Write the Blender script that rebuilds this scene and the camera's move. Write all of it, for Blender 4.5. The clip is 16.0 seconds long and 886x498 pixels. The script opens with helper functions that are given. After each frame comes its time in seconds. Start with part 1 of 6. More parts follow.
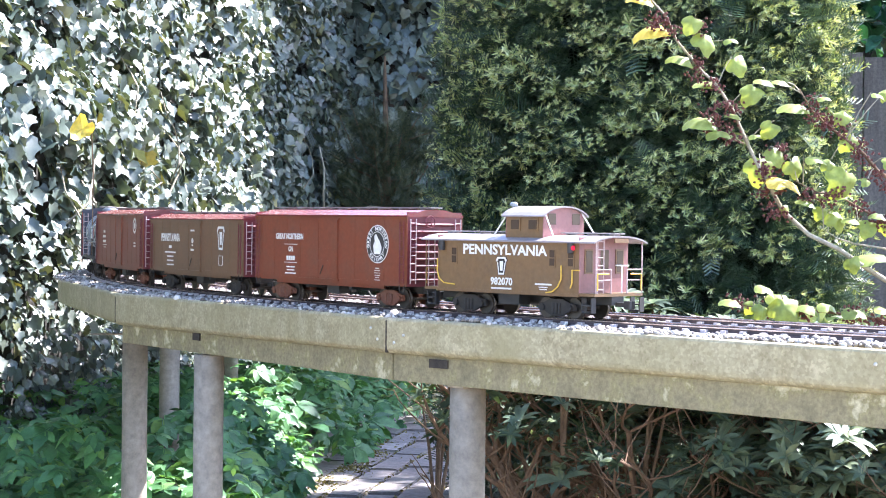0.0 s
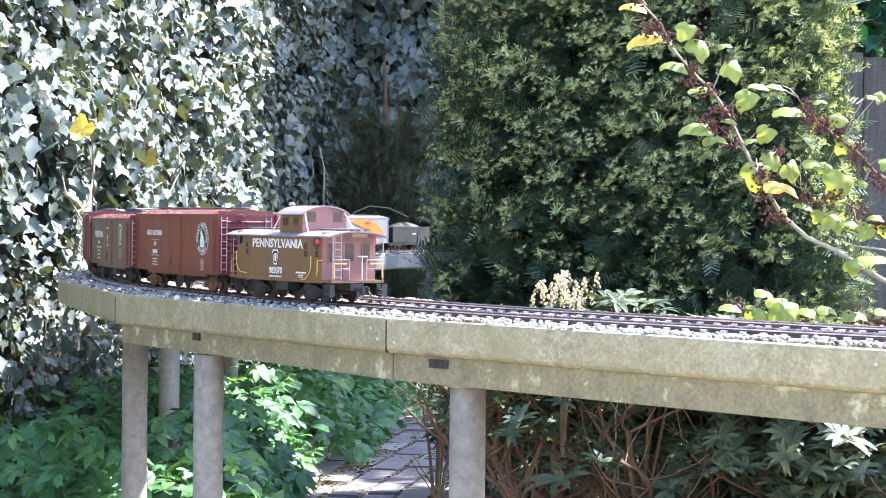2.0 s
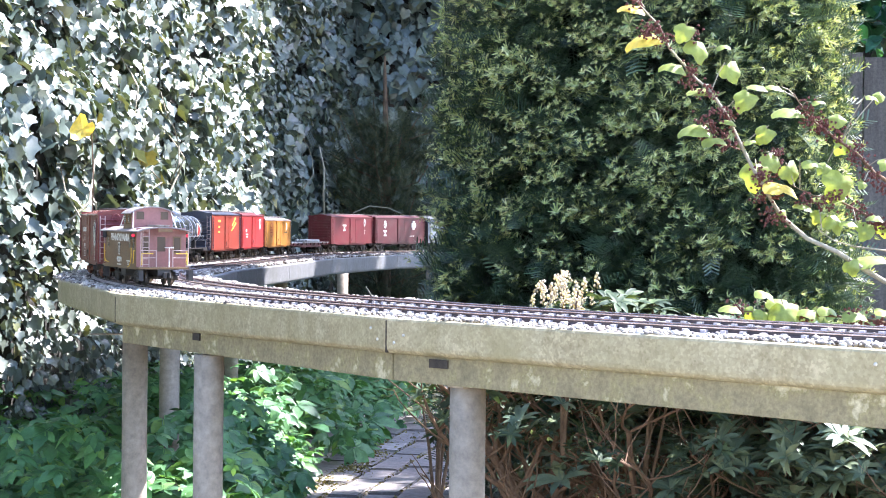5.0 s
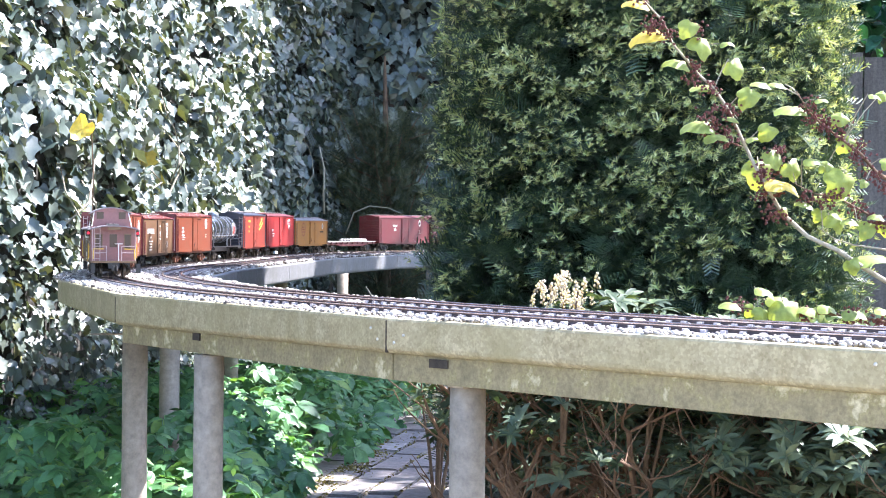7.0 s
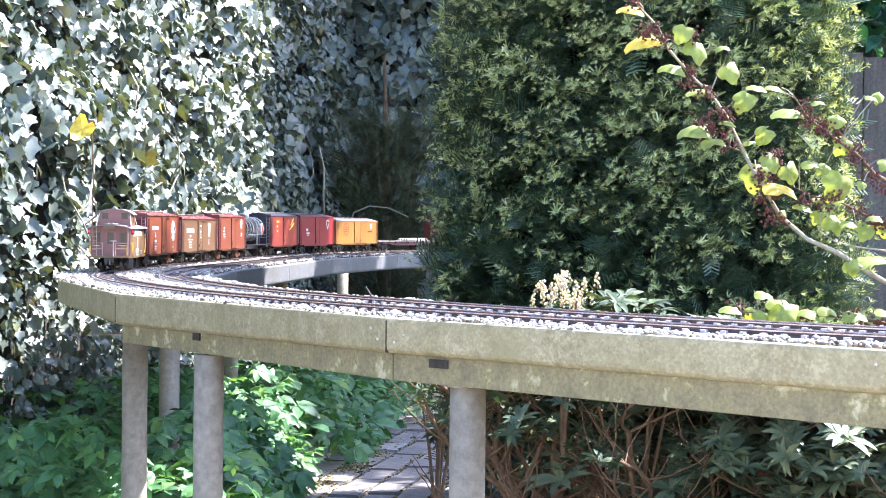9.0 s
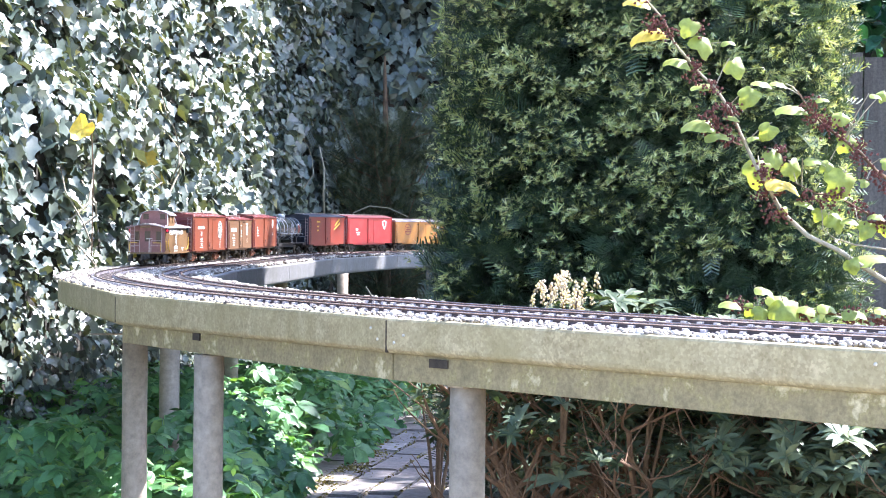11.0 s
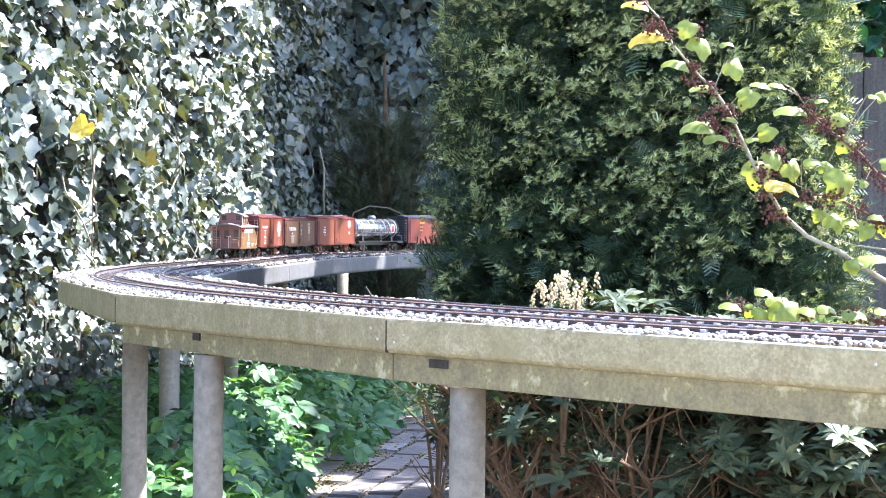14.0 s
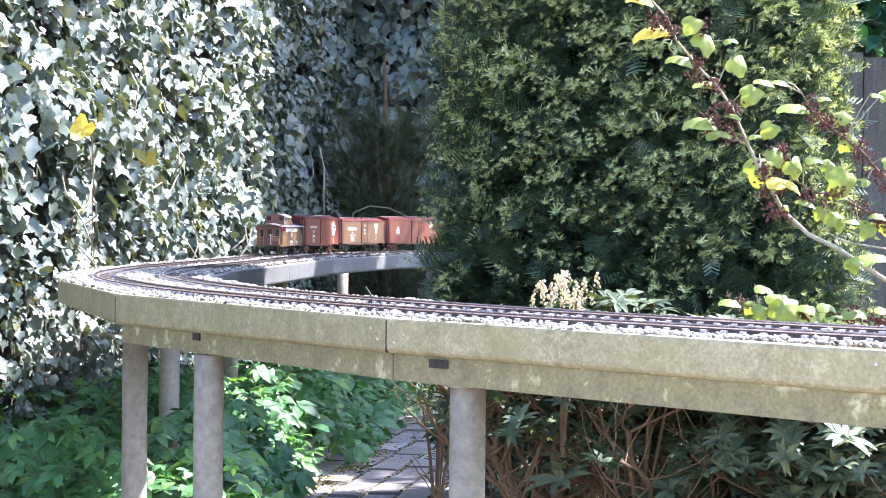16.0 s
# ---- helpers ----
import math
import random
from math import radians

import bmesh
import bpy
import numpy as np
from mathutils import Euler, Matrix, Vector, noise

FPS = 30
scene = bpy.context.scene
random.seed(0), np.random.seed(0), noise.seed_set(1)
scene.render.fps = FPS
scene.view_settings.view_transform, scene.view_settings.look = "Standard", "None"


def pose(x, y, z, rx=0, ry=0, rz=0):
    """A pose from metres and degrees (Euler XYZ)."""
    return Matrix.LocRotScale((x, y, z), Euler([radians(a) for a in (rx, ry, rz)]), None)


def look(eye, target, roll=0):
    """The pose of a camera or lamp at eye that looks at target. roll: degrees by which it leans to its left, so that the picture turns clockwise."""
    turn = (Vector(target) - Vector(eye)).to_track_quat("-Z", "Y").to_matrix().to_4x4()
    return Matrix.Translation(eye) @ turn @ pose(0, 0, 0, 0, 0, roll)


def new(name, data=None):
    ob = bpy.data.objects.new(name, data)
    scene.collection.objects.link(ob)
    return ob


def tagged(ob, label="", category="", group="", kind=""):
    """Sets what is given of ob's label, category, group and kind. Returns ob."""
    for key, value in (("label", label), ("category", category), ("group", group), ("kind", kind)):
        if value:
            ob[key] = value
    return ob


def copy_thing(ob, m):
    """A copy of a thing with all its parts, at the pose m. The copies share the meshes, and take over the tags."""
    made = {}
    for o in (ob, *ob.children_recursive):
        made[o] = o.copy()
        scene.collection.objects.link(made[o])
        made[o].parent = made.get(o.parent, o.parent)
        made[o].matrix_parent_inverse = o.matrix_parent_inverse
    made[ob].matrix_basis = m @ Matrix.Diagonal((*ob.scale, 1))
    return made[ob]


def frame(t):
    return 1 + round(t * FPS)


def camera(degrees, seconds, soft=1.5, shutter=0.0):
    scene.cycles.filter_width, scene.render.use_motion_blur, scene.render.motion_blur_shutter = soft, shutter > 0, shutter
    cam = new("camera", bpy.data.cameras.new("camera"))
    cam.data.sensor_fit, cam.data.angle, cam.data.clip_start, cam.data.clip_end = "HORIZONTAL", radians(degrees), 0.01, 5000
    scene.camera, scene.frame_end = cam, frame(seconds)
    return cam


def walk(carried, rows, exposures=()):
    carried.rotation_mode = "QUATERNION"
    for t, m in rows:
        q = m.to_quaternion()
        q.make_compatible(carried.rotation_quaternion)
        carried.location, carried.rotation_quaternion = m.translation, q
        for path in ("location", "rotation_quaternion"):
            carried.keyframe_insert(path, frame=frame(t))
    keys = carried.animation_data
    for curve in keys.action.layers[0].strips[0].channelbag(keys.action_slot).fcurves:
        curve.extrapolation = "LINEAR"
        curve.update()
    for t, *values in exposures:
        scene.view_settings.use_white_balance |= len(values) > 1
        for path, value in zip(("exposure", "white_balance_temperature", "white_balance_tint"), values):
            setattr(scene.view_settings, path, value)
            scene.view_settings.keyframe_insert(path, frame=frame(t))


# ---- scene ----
# ================= camera =================
RAIL = 0.70          # height of the rail heads above the ground
EYE = (0.0, 0.0, RAIL + 0.1219)
cam = camera(26.68, 16.0, soft=1.0)
VIEW = look(EYE, (0.0, 10.0, EYE[2] - 0.1187), 0.63)
walk(cam, [(0.0, VIEW), (16.0, VIEW)], [(0.0, 2.31, 5950.0, 20.0), (16.0, 2.31, 5950.0, 20.0)])

# ================= light =================
SUN_AZ = (0.866, 0.5)     # the sun stands to the right and a little beyond
SUN_EL = 52.0
world = bpy.data.worlds.new("sky")
scene.world = world
world.use_nodes = True
wn = world.node_tree
sky = wn.nodes.new("ShaderNodeTexSky")
sky.sky_type = "NISHITA"
sky.sun_disc = False
sky.sun_elevation = radians(SUN_EL)
sky.sun_rotation = math.atan2(SUN_AZ[0], SUN_AZ[1])
wn.links.new(sky.outputs[0], wn.nodes["Background"].inputs[0])
wn.nodes["Background"].inputs[1].default_value = 0.15
sun = new("sun", bpy.data.lights.new("sun", "SUN"))
sun.data.energy = 5.0
sun.data.angle = radians(0.53)
sun.data.color = (1.0, 0.96, 0.90)
sun.matrix_world = look((SUN_AZ[0] * 8, SUN_AZ[1] * 8, 8 * math.tan(radians(SUN_EL))), (0, 0, 0))

# ================= materials =================
def material(name, rough=0.6, metal=0.0, spec=0.5):
    m = bpy.data.materials.new(name)
    m.use_nodes = True
    b = m.node_tree.nodes["Principled BSDF"]
    b.inputs["Roughness"].default_value = rough
    b.inputs["Metallic"].default_value = metal
    b.inputs["Specular IOR Level"].default_value = spec
    return m, m.node_tree, b


def ramp_node(nt, stops):
    r = nt.nodes.new("ShaderNodeValToRGB")
    e = r.color_ramp.elements
    while len(e) < len(stops):
        e.new(0.5)
    for el, (p, c) in zip(e, stops):
        el.position, el.color = p, (*c, 1)
    return r


def noise_node(nt, scale, detail=6.0, rough=0.6, stretch=None):
    tc = nt.nodes.new("ShaderNodeTexCoord")
    n = nt.nodes.new("ShaderNodeTexNoise")
    n.inputs["Scale"].default_value = scale
    n.inputs["Detail"].default_value = detail
    n.inputs["Roughness"].default_value = rough
    if stretch:
        mp = nt.nodes.new("ShaderNodeMapping")
        mp.inputs["Scale"].default_value = stretch
        nt.links.new(tc.outputs["Object"], mp.inputs[0])
        nt.links.new(mp.outputs[0], n.inputs[0])
    else:
        nt.links.new(tc.outputs["Object"], n.inputs[0])
    return n


def bump(nt, b, src, strength, dist):
    bp = nt.nodes.new("ShaderNodeBump")
    bp.inputs["Strength"].default_value = strength
    bp.inputs["Distance"].default_value = dist
    nt.links.new(src, bp.inputs["Height"])
    nt.links.new(bp.outputs[0], b.inputs["Normal"])


def mix_rgb(nt, fac, a, b, mode="MIX"):
    m = nt.nodes.new("ShaderNodeMix")
    m.data_type, m.blend_type = "RGBA", mode
    for sock, v in ((m.inputs[0], fac), (m.inputs[6], a), (m.inputs[7], b)):
        if isinstance(v, (int, float)):
            sock.default_value = v
        elif isinstance(v, tuple):
            sock.default_value = (*v, 1)
        else:
            nt.links.new(v, sock)
    return m.outputs[2]


def mottled(name, stops, scale, rough=0.7, metal=0.0, fine=None, bumpy=0.0, dist=0.002, stretch=None, spec=0.5):
    """Colour from a coarse noise ramp, broken by a finer grain, with relief."""
    m, nt, b = material(name, rough, metal, spec)
    n = noise_node(nt, scale, stretch=stretch)
    r = ramp_node(nt, stops)
    nt.links.new(n.outputs[0], r.inputs[0])
    f = noise_node(nt, fine or scale * 7, 4.0, 0.7)
    g = ramp_node(nt, [(0.3, (0.7, 0.7, 0.7)), (0.7, (1.25, 1.25, 1.25))])
    nt.links.new(f.outputs[0], g.inputs[0])
    nt.links.new(mix_rgb(nt, 1.0, r.outputs[0], g.outputs[0], "MULTIPLY"), b.inputs["Base Color"])
    if bumpy:
        bump(nt, b, f.outputs[0], bumpy, dist)
    return m


def foliage(name, stops, rough=0.35, thru=0.3, spec=0.5, vein=60.0):
    """Leaves: each island its own tint, some light passing through."""
    m, nt, b = material(name, rough, 0.0, spec)
    g = nt.nodes.new("ShaderNodeNewGeometry")
    r = ramp_node(nt, stops)
    nt.links.new(g.outputs["Random Per Island"], r.inputs[0])
    n = noise_node(nt, vein, 3.0)
    v = ramp_node(nt, [(0.3, (0.75, 0.75, 0.75)), (0.7, (1.2, 1.2, 1.2))])
    nt.links.new(n.outputs[0], v.inputs[0])
    col = mix_rgb(nt, 1.0, r.outputs[0], v.outputs[0], "MULTIPLY")
    nt.links.new(col, b.inputs["Base Color"])
    t = nt.nodes.new("ShaderNodeBsdfTranslucent")
    nt.links.new(mix_rgb(nt, 1.0, col, (1.6, 1.5, 0.5), "MULTIPLY"), t.inputs[0])
    ms = nt.nodes.new("ShaderNodeMixShader")
    ms.inputs[0].default_value = thru
    nt.links.new(b.outputs[0], ms.inputs[1])
    nt.links.new(t.outputs[0], ms.inputs[2])
    nt.links.new(ms.outputs[0], nt.nodes["Material Output"].inputs["Surface"])
    bump(nt, b, n.outputs[0], 0.3, 0.002)
    return m


def paint(name, col, rough=0.45, metal=0.0, dirt=(0.10, 0.085, 0.06), amount=0.35):
    """Model paint, a little dusty."""
    m, nt, b = material(name, rough, metal)
    n = noise_node(nt, 22.0, 8.0, 0.7)
    r = ramp_node(nt, [(0.45, (0, 0, 0)), (0.75, (amount, amount, amount))])
    nt.links.new(n.outputs[0], r.inputs[0])
    f = noise_node(nt, 160.0, 3.0)
    g = ramp_node(nt, [(0.3, (0.88, 0.88, 0.88)), (0.7, (1.1, 1.1, 1.1))])
    nt.links.new(f.outputs[0], g.inputs[0])
    c = mix_rgb(nt, r.outputs[0], col, dirt)
    nt.links.new(mix_rgb(nt, 1.0, c, g.outputs[0], "MULTIPLY"), b.inputs["Base Color"])
    bump(nt, b, f.outputs[0], 0.08, 0.0006)
    return m


def galvanised(name, a, b_, moss):
    """Weathered zinc sheet: spangle cells, streaks and a green film."""
    m, nt, b = material(name, 0.55, 0.15, 0.4)
    tc = nt.nodes.new("ShaderNodeTexCoord")
    v = nt.nodes.new("ShaderNodeTexVoronoi")
    v.inputs["Scale"].default_value = 290.0
    nt.links.new(tc.outputs["Object"], v.inputs[0])
    n = noise_node(nt, 9.0, 8.0, 0.65)
    n2 = noise_node(nt, 45.0, 6.0, 0.7)
    ad = nt.nodes.new("ShaderNodeMath")
    ad.operation = "ADD"
    sep = nt.nodes.new("ShaderNodeSeparateColor")
    nt.links.new(v.outputs["Color"], sep.inputs[0])
    mu = nt.nodes.new("ShaderNodeMath")
    mu.operation = "MULTIPLY"
    mu.inputs[1].default_value = 0.34
    nt.links.new(sep.outputs[0], mu.inputs[0])
    nt.links.new(mu.outputs[0], ad.inputs[0])
    nt.links.new(n2.outputs[0], ad.inputs[1])
    r = ramp_node(nt, [(0.40, a), (0.72, b_), (0.95, tuple(min(1, c * 1.35) for c in b_))])
    nt.links.new(ad.outputs[0], r.inputs[0])
    mr = ramp_node(nt, [(0.4, (0, 0, 0)), (0.7, (0.75, 0.75, 0.75))])
    nt.links.new(n.outputs[0], mr.inputs[0])
    c = mix_rgb(nt, mr.outputs[0], r.outputs[0], moss)
    st = noise_node(nt, 14.0, 5.0, 0.6, (1.0, 1.0, 0.12))
    sr = ramp_node(nt, [(0.3, (0.88, 0.86, 0.80)), (0.6, (1.04, 1.04, 1.04))])
    nt.links.new(st.outputs[0], sr.inputs[0])
    nt.links.new(mix_rgb(nt, 1.0, c, sr.outputs[0], "MULTIPLY"), b.inputs["Base Color"])
    bump(nt, b, n2.outputs[0], 0.12, 0.0015)
    return m


M = {}
M["zinc"] = galvanised("zinc", (0.28, 0.243, 0.142), (0.41, 0.363, 0.232), (0.31, 0.278, 0.148))
# same sheet, darkened and blued: shade on the inner face put into the colour
M["zinc_inner_shade"] = galvanised("zinc_inner_shade", (0.125, 0.13, 0.135), (0.19, 0.195, 0.20), (0.145, 0.15, 0.145))
M["beam"] = mottled("beam", [(0.35, (0.20, 0.172, 0.095)), (0.50, (0.26, 0.225, 0.125)), (0.58, (0.26, 0.23, 0.112)), (0.62, (0.42, 0.375, 0.23)), (0.70, (0.54, 0.49, 0.32))], 24.0, 0.8, bumpy=0.3)
M["post"] = mottled("post", [(0.3, (0.25, 0.21, 0.155)), (0.5, (0.33, 0.28, 0.21)), (0.72, (0.40, 0.345, 0.265))], 9.0, 0.65, 0.0, bumpy=0.15, stretch=(1, 1, 0.35))
M["rail"] = mottled("rail", [(0.3, (0.34, 0.27, 0.26)), (0.7, (0.48, 0.41, 0.40))], 30.0, 0.24, 1.0)
M["chair"] = mottled("chair", [(0.3, (0.46, 0.40, 0.40)), (0.7, (0.66, 0.60, 0.58))], 60.0, 0.5)
# rail sides painted dark, as if shaded below the bright heads
M["web"] = mottled("web", [(0.3, (0.05, 0.035, 0.036)), (0.7, (0.10, 0.07, 0.068))], 40.0, 0.6)
M["tie"] = mottled("tie", [(0.3, (0.05, 0.038, 0.038)), (0.7, (0.11, 0.085, 0.08))], 40.0, 0.75)
M["bolt"] = mottled("bolt", [(0.3, (0.6, 0.58, 0.5)), (0.7, (0.75, 0.73, 0.68))], 200.0, 0.4, 0.6)
M["gap"] = mottled("gap", [(0.3, (0.03, 0.025, 0.02)), (0.7, (0.06, 0.05, 0.04))], 60.0, 0.9)
M["soil"] = mottled("soil", [(0.3, (0.05, 0.04, 0.028)), (0.7, (0.11, 0.09, 0.06))], 6.0, 0.95, bumpy=0.6, dist=0.02)
# pale buff for the unseen ground that reflects warm light
M["bounce_buff"] = mottled("bounce_buff", [(0.3, (0.28, 0.235, 0.155)), (0.7, (0.42, 0.36, 0.255))], 3.0, 0.95, fine=90.0, bumpy=0.6, dist=0.01)
# near black, painting in the shade that shows between ivy leaves
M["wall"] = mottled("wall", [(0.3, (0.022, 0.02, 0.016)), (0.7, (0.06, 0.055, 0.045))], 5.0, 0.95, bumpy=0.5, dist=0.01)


def stone_mat(name, stops, rough=0.8):
    m, nt, b = material(name, rough)
    g = nt.nodes.new("ShaderNodeNewGeometry")
    r = ramp_node(nt, stops)
    nt.links.new(g.outputs["Random Per Island"], r.inputs[0])
    n = noise_node(nt, 300.0, 4.0)
    v = ramp_node(nt, [(0.3, (0.7, 0.7, 0.7)), (0.7, (1.15, 1.15, 1.15))])
    nt.links.new(n.outputs[0], v.inputs[0])
    nt.links.new(mix_rgb(nt, 1.0, r.outputs[0], v.outputs[0], "MULTIPLY"), b.inputs["Base Color"])
    return m


M["ballast"] = stone_mat("ballast", [(0.0, (0.11, 0.09, 0.075)), (0.35, (0.27, 0.24, 0.20)), (0.75, (0.45, 0.41, 0.35)), (1.0, (0.72, 0.68, 0.60))])


def brick_mat():
    m, nt, b = material("paver", 0.85)
    oi = nt.nodes.new("ShaderNodeObjectInfo")
    r = ramp_node(nt, [(0.0, (0.22, 0.20, 0.19)), (0.4, (0.30, 0.27, 0.26)), (0.75, (0.33, 0.27, 0.24)), (1.0, (0.40, 0.37, 0.35))])
    nt.links.new(oi.outputs["Random"], r.inputs[0])
    n = noise_node(nt, 30.0, 8.0, 0.7)
    v = ramp_node(nt, [(0.3, (0.55, 0.55, 0.52)), (0.7, (1.2, 1.2, 1.2))])
    nt.links.new(n.outputs[0], v.inputs[0])
    nt.links.new(mix_rgb(nt, 1.0, r.outputs[0], v.outputs[0], "MULTIPLY"), b.inputs["Base Color"])
    bump(nt, b, n.outputs[0], 0.4, 0.004)
    return m


M["brick"] = brick_mat()
M["ivy"] = foliage("ivy", [(0.0, (0.05, 0.08, 0.065)), (0.45, (0.11, 0.145, 0.115)), (0.9, (0.18, 0.215, 0.165)), (0.975, (0.18, 0.20, 0.09)), (1.0, (0.26, 0.23, 0.07))], 0.41, 0.10, 1.0)
M["yew"] = foliage("yew", [(0.0, (0.024, 0.055, 0.034)), (0.5, (0.048, 0.092, 0.050)), (1.0, (0.10, 0.155, 0.07))], 0.34, 0.08, 0.9)
# near black: the shade deep inside the yew, given as a colour
M["yew_shade"] = foliage("yew_shade", [(0.0, (0.012, 0.022, 0.012)), (1.0, (0.02, 0.03, 0.015))], 0.8, 0.0, 0.2)
M["yew_new"] = foliage("yew_new", [(0.0, (0.26, 0.34, 0.13)), (0.6, (0.44, 0.49, 0.21)), (1.0, (0.70, 0.70, 0.38))], 0.40, 0.18)
M["elder"] = foliage("elder", [(0.0, (0.06, 0.16, 0.072)), (0.5, (0.10, 0.245, 0.10)), (0.85, (0.14, 0.31, 0.12)), (1.0, (0.20, 0.34, 0.08))], 0.45, 0.3, 0.45)
M["shrub"] = foliage("shrub", [(0.0, (0.04, 0.065, 0.04)), (0.5, (0.06, 0.095, 0.052)), (1.0, (0.13, 0.17, 0.07))], 0.6, 0.15, 0.25)
M["fir"] = foliage("fir", [(0.0, (0.035, 0.05, 0.03)), (0.6, (0.07, 0.095, 0.05)), (1.0, (0.17, 0.18, 0.09))], 0.6, 0.1)
M["vine_yellow"] = foliage("vine_yellow", [(0.0, (0.56, 0.42, 0.07)), (0.6, (0.66, 0.52, 0.10)), (1.0, (0.60, 0.55, 0.14))], 0.5, 0.35, 0.4)
M["tree_leaf"] = foliage("tree_leaf", [(0.0, (0.018, 0.085, 0.05)), (0.5, (0.03, 0.125, 0.07)), (1.0, (0.05, 0.17, 0.09))], 0.5, 0.25, 0.4)
M["shrub_pale"] = foliage("shrub_pale", [(0.0, (0.10, 0.155, 0.105)), (0.5, (0.17, 0.23, 0.155)), (1.0, (0.28, 0.32, 0.18))], 0.45, 0.15, 0.4)
M["vine"] = foliage("vine", [(0.0, (0.14, 0.23, 0.10)), (0.5, (0.24, 0.31, 0.085)), (0.8, (0.33, 0.36, 0.07)), (1.0, (0.42, 0.40, 0.07))], 0.45, 0.3, 0.4)
M["flower"] = foliage("flower", [(0.0, (0.50, 0.42, 0.34)), (0.6, (0.70, 0.64, 0.55)), (1.0, (0.85, 0.82, 0.75))], 0.6, 0.3)
M["bark"] = mottled("bark", [(0.3, (0.11, 0.066, 0.038)), (0.7, (0.22, 0.145, 0.085))], 25.0, 0.9, bumpy=0.5)
M["brown_bark"] = mottled("brown_bark", [(0.3, (0.14, 0.08, 0.046)), (0.7, (0.28, 0.175, 0.105))], 25.0, 0.9, bumpy=0.5)
M["moss"] = foliage("moss", [(0.0, (0.10, 0.085, 0.045)), (0.5, (0.20, 0.17, 0.06)), (1.0, (0.30, 0.27, 0.09))], 0.8, 0.1, 0.2)
M["cane"] = mottled("cane", [(0.3, (0.28, 0.24, 0.16)), (0.7, (0.42, 0.38, 0.28))], 40.0, 0.8, bumpy=0.3)
M["catkin"] = mottled("catkin", [(0.3, (0.08, 0.025, 0.02)), (0.7, (0.17, 0.055, 0.04))], 200.0, 0.85)
M["wood_grey"] = mottled("wood_grey", [(0.3, (0.10, 0.088, 0.072)), (0.7, (0.17, 0.15, 0.125))], 12.0, 0.85, bumpy=0.4, stretch=(4, 4, 0.3))

# ================= mesh tools =================
class Geo:
    """Vertices and faces of one mesh."""

    def __init__(self):
        self.v, self.f = [], []

    def add(self, verts, faces):
        o = len(self.v)
        self.v += [tuple(p) for p in verts]
        self.f += [tuple(i + o for i in q) for q in faces]
        return self

    def box(self, x0, x1, y0, y1, z0, z1):
        return self.add([(x0, y0, z0), (x1, y0, z0), (x1, y1, z0), (x0, y1, z0), (x0, y0, z1), (x1, y0, z1), (x1, y1, z1), (x0, y1, z1)],
                        [(0, 3, 2, 1), (4, 5, 6, 7), (0, 1, 5, 4), (1, 2, 6, 5), (2, 3, 7, 6), (3, 0, 4, 7)])

    def tube(self, pts, radii, n=8, caps=True):
        pts = [Vector(p) for p in pts]
        if isinstance(radii, (int, float)):
            radii = [radii] * len(pts)
        rings, up = [], None
        for i, p in enumerate(pts):
            d = (pts[min(i + 1, len(pts) - 1)] - pts[max(i - 1, 0)]).normalized()
            if up is None:
                up = Vector((0, 0, 1)) if abs(d.z) < 0.9 else Vector((1, 0, 0))
            a = d.cross(up)
            a = a.normalized() if a.length > 1e-6 else d.orthogonal().normalized()
            b = a.cross(d).normalized()
            up = b
            rings += [p + (a * math.cos(2 * math.pi * k / n) + b * math.sin(2 * math.pi * k / n)) * radii[i] for k in range(n)]
        faces = [(i * n + k, i * n + (k + 1) % n, (i + 1) * n + (k + 1) % n, (i + 1) * n + k) for i in range(len(pts) - 1) for k in range(n)]
        if caps:
            faces += [tuple(range(n))[::-1], tuple(range((len(pts) - 1) * n, len(pts) * n))]
        return self.add(rings, faces)

    def prism(self, outline, axis, a, b):
        """A closed outline in the plane across axis, pushed from a to b."""
        def p3(u, v, w):
            return {"x": (w, u, v), "y": (u, w, v), "z": (u, v, w)}[axis]
        n = len(outline)
        vs = [p3(u, v, a) for u, v in outline] + [p3(u, v, b) for u, v in outline]
        fs = [(i, (i + 1) % n, n + (i + 1) % n, n + i) for i in range(n)] + [tuple(range(n))[::-1], tuple(range(n, 2 * n))]
        return self.add(vs, fs)


def mesh_of(geo, name, mat, smooth=False, bevel=0.0):
    me = bpy.data.meshes.new(name)
    me.from_pydata(geo.v, [], geo.f)
    bm = bmesh.new()
    bm.from_mesh(me)
    bmesh.ops.recalc_face_normals(bm, faces=bm.faces)
    if bevel:
        bmesh.ops.bevel(bm, geom=[e for e in bm.edges if len(e.link_faces) == 2 and e.calc_face_angle() > 0.6], offset=bevel, segments=2, affect="EDGES", clamp_overlap=True)
    bm.to_mesh(me)
    bm.free()
    if smooth:
        me.shade_smooth()
    me.materials.append(mat)
    return me


def part(name, geo, mat, parent=None, label="", smooth=False, bevel=0.0):
    """Links a Geo (or a finished mesh) as one object under its thing."""
    me = mesh_of(geo, name, mat, smooth, bevel) if isinstance(geo, Geo) else geo
    ob = new(name, me)
    ob.parent = parent
    return tagged(ob, label)


def empty(name, label, category, group="", kind="", at=(0, 0, 0)):
    ob = new(name)
    ob.empty_display_size = 0.05
    ob.location = at
    return tagged(ob, label, category, group, kind)


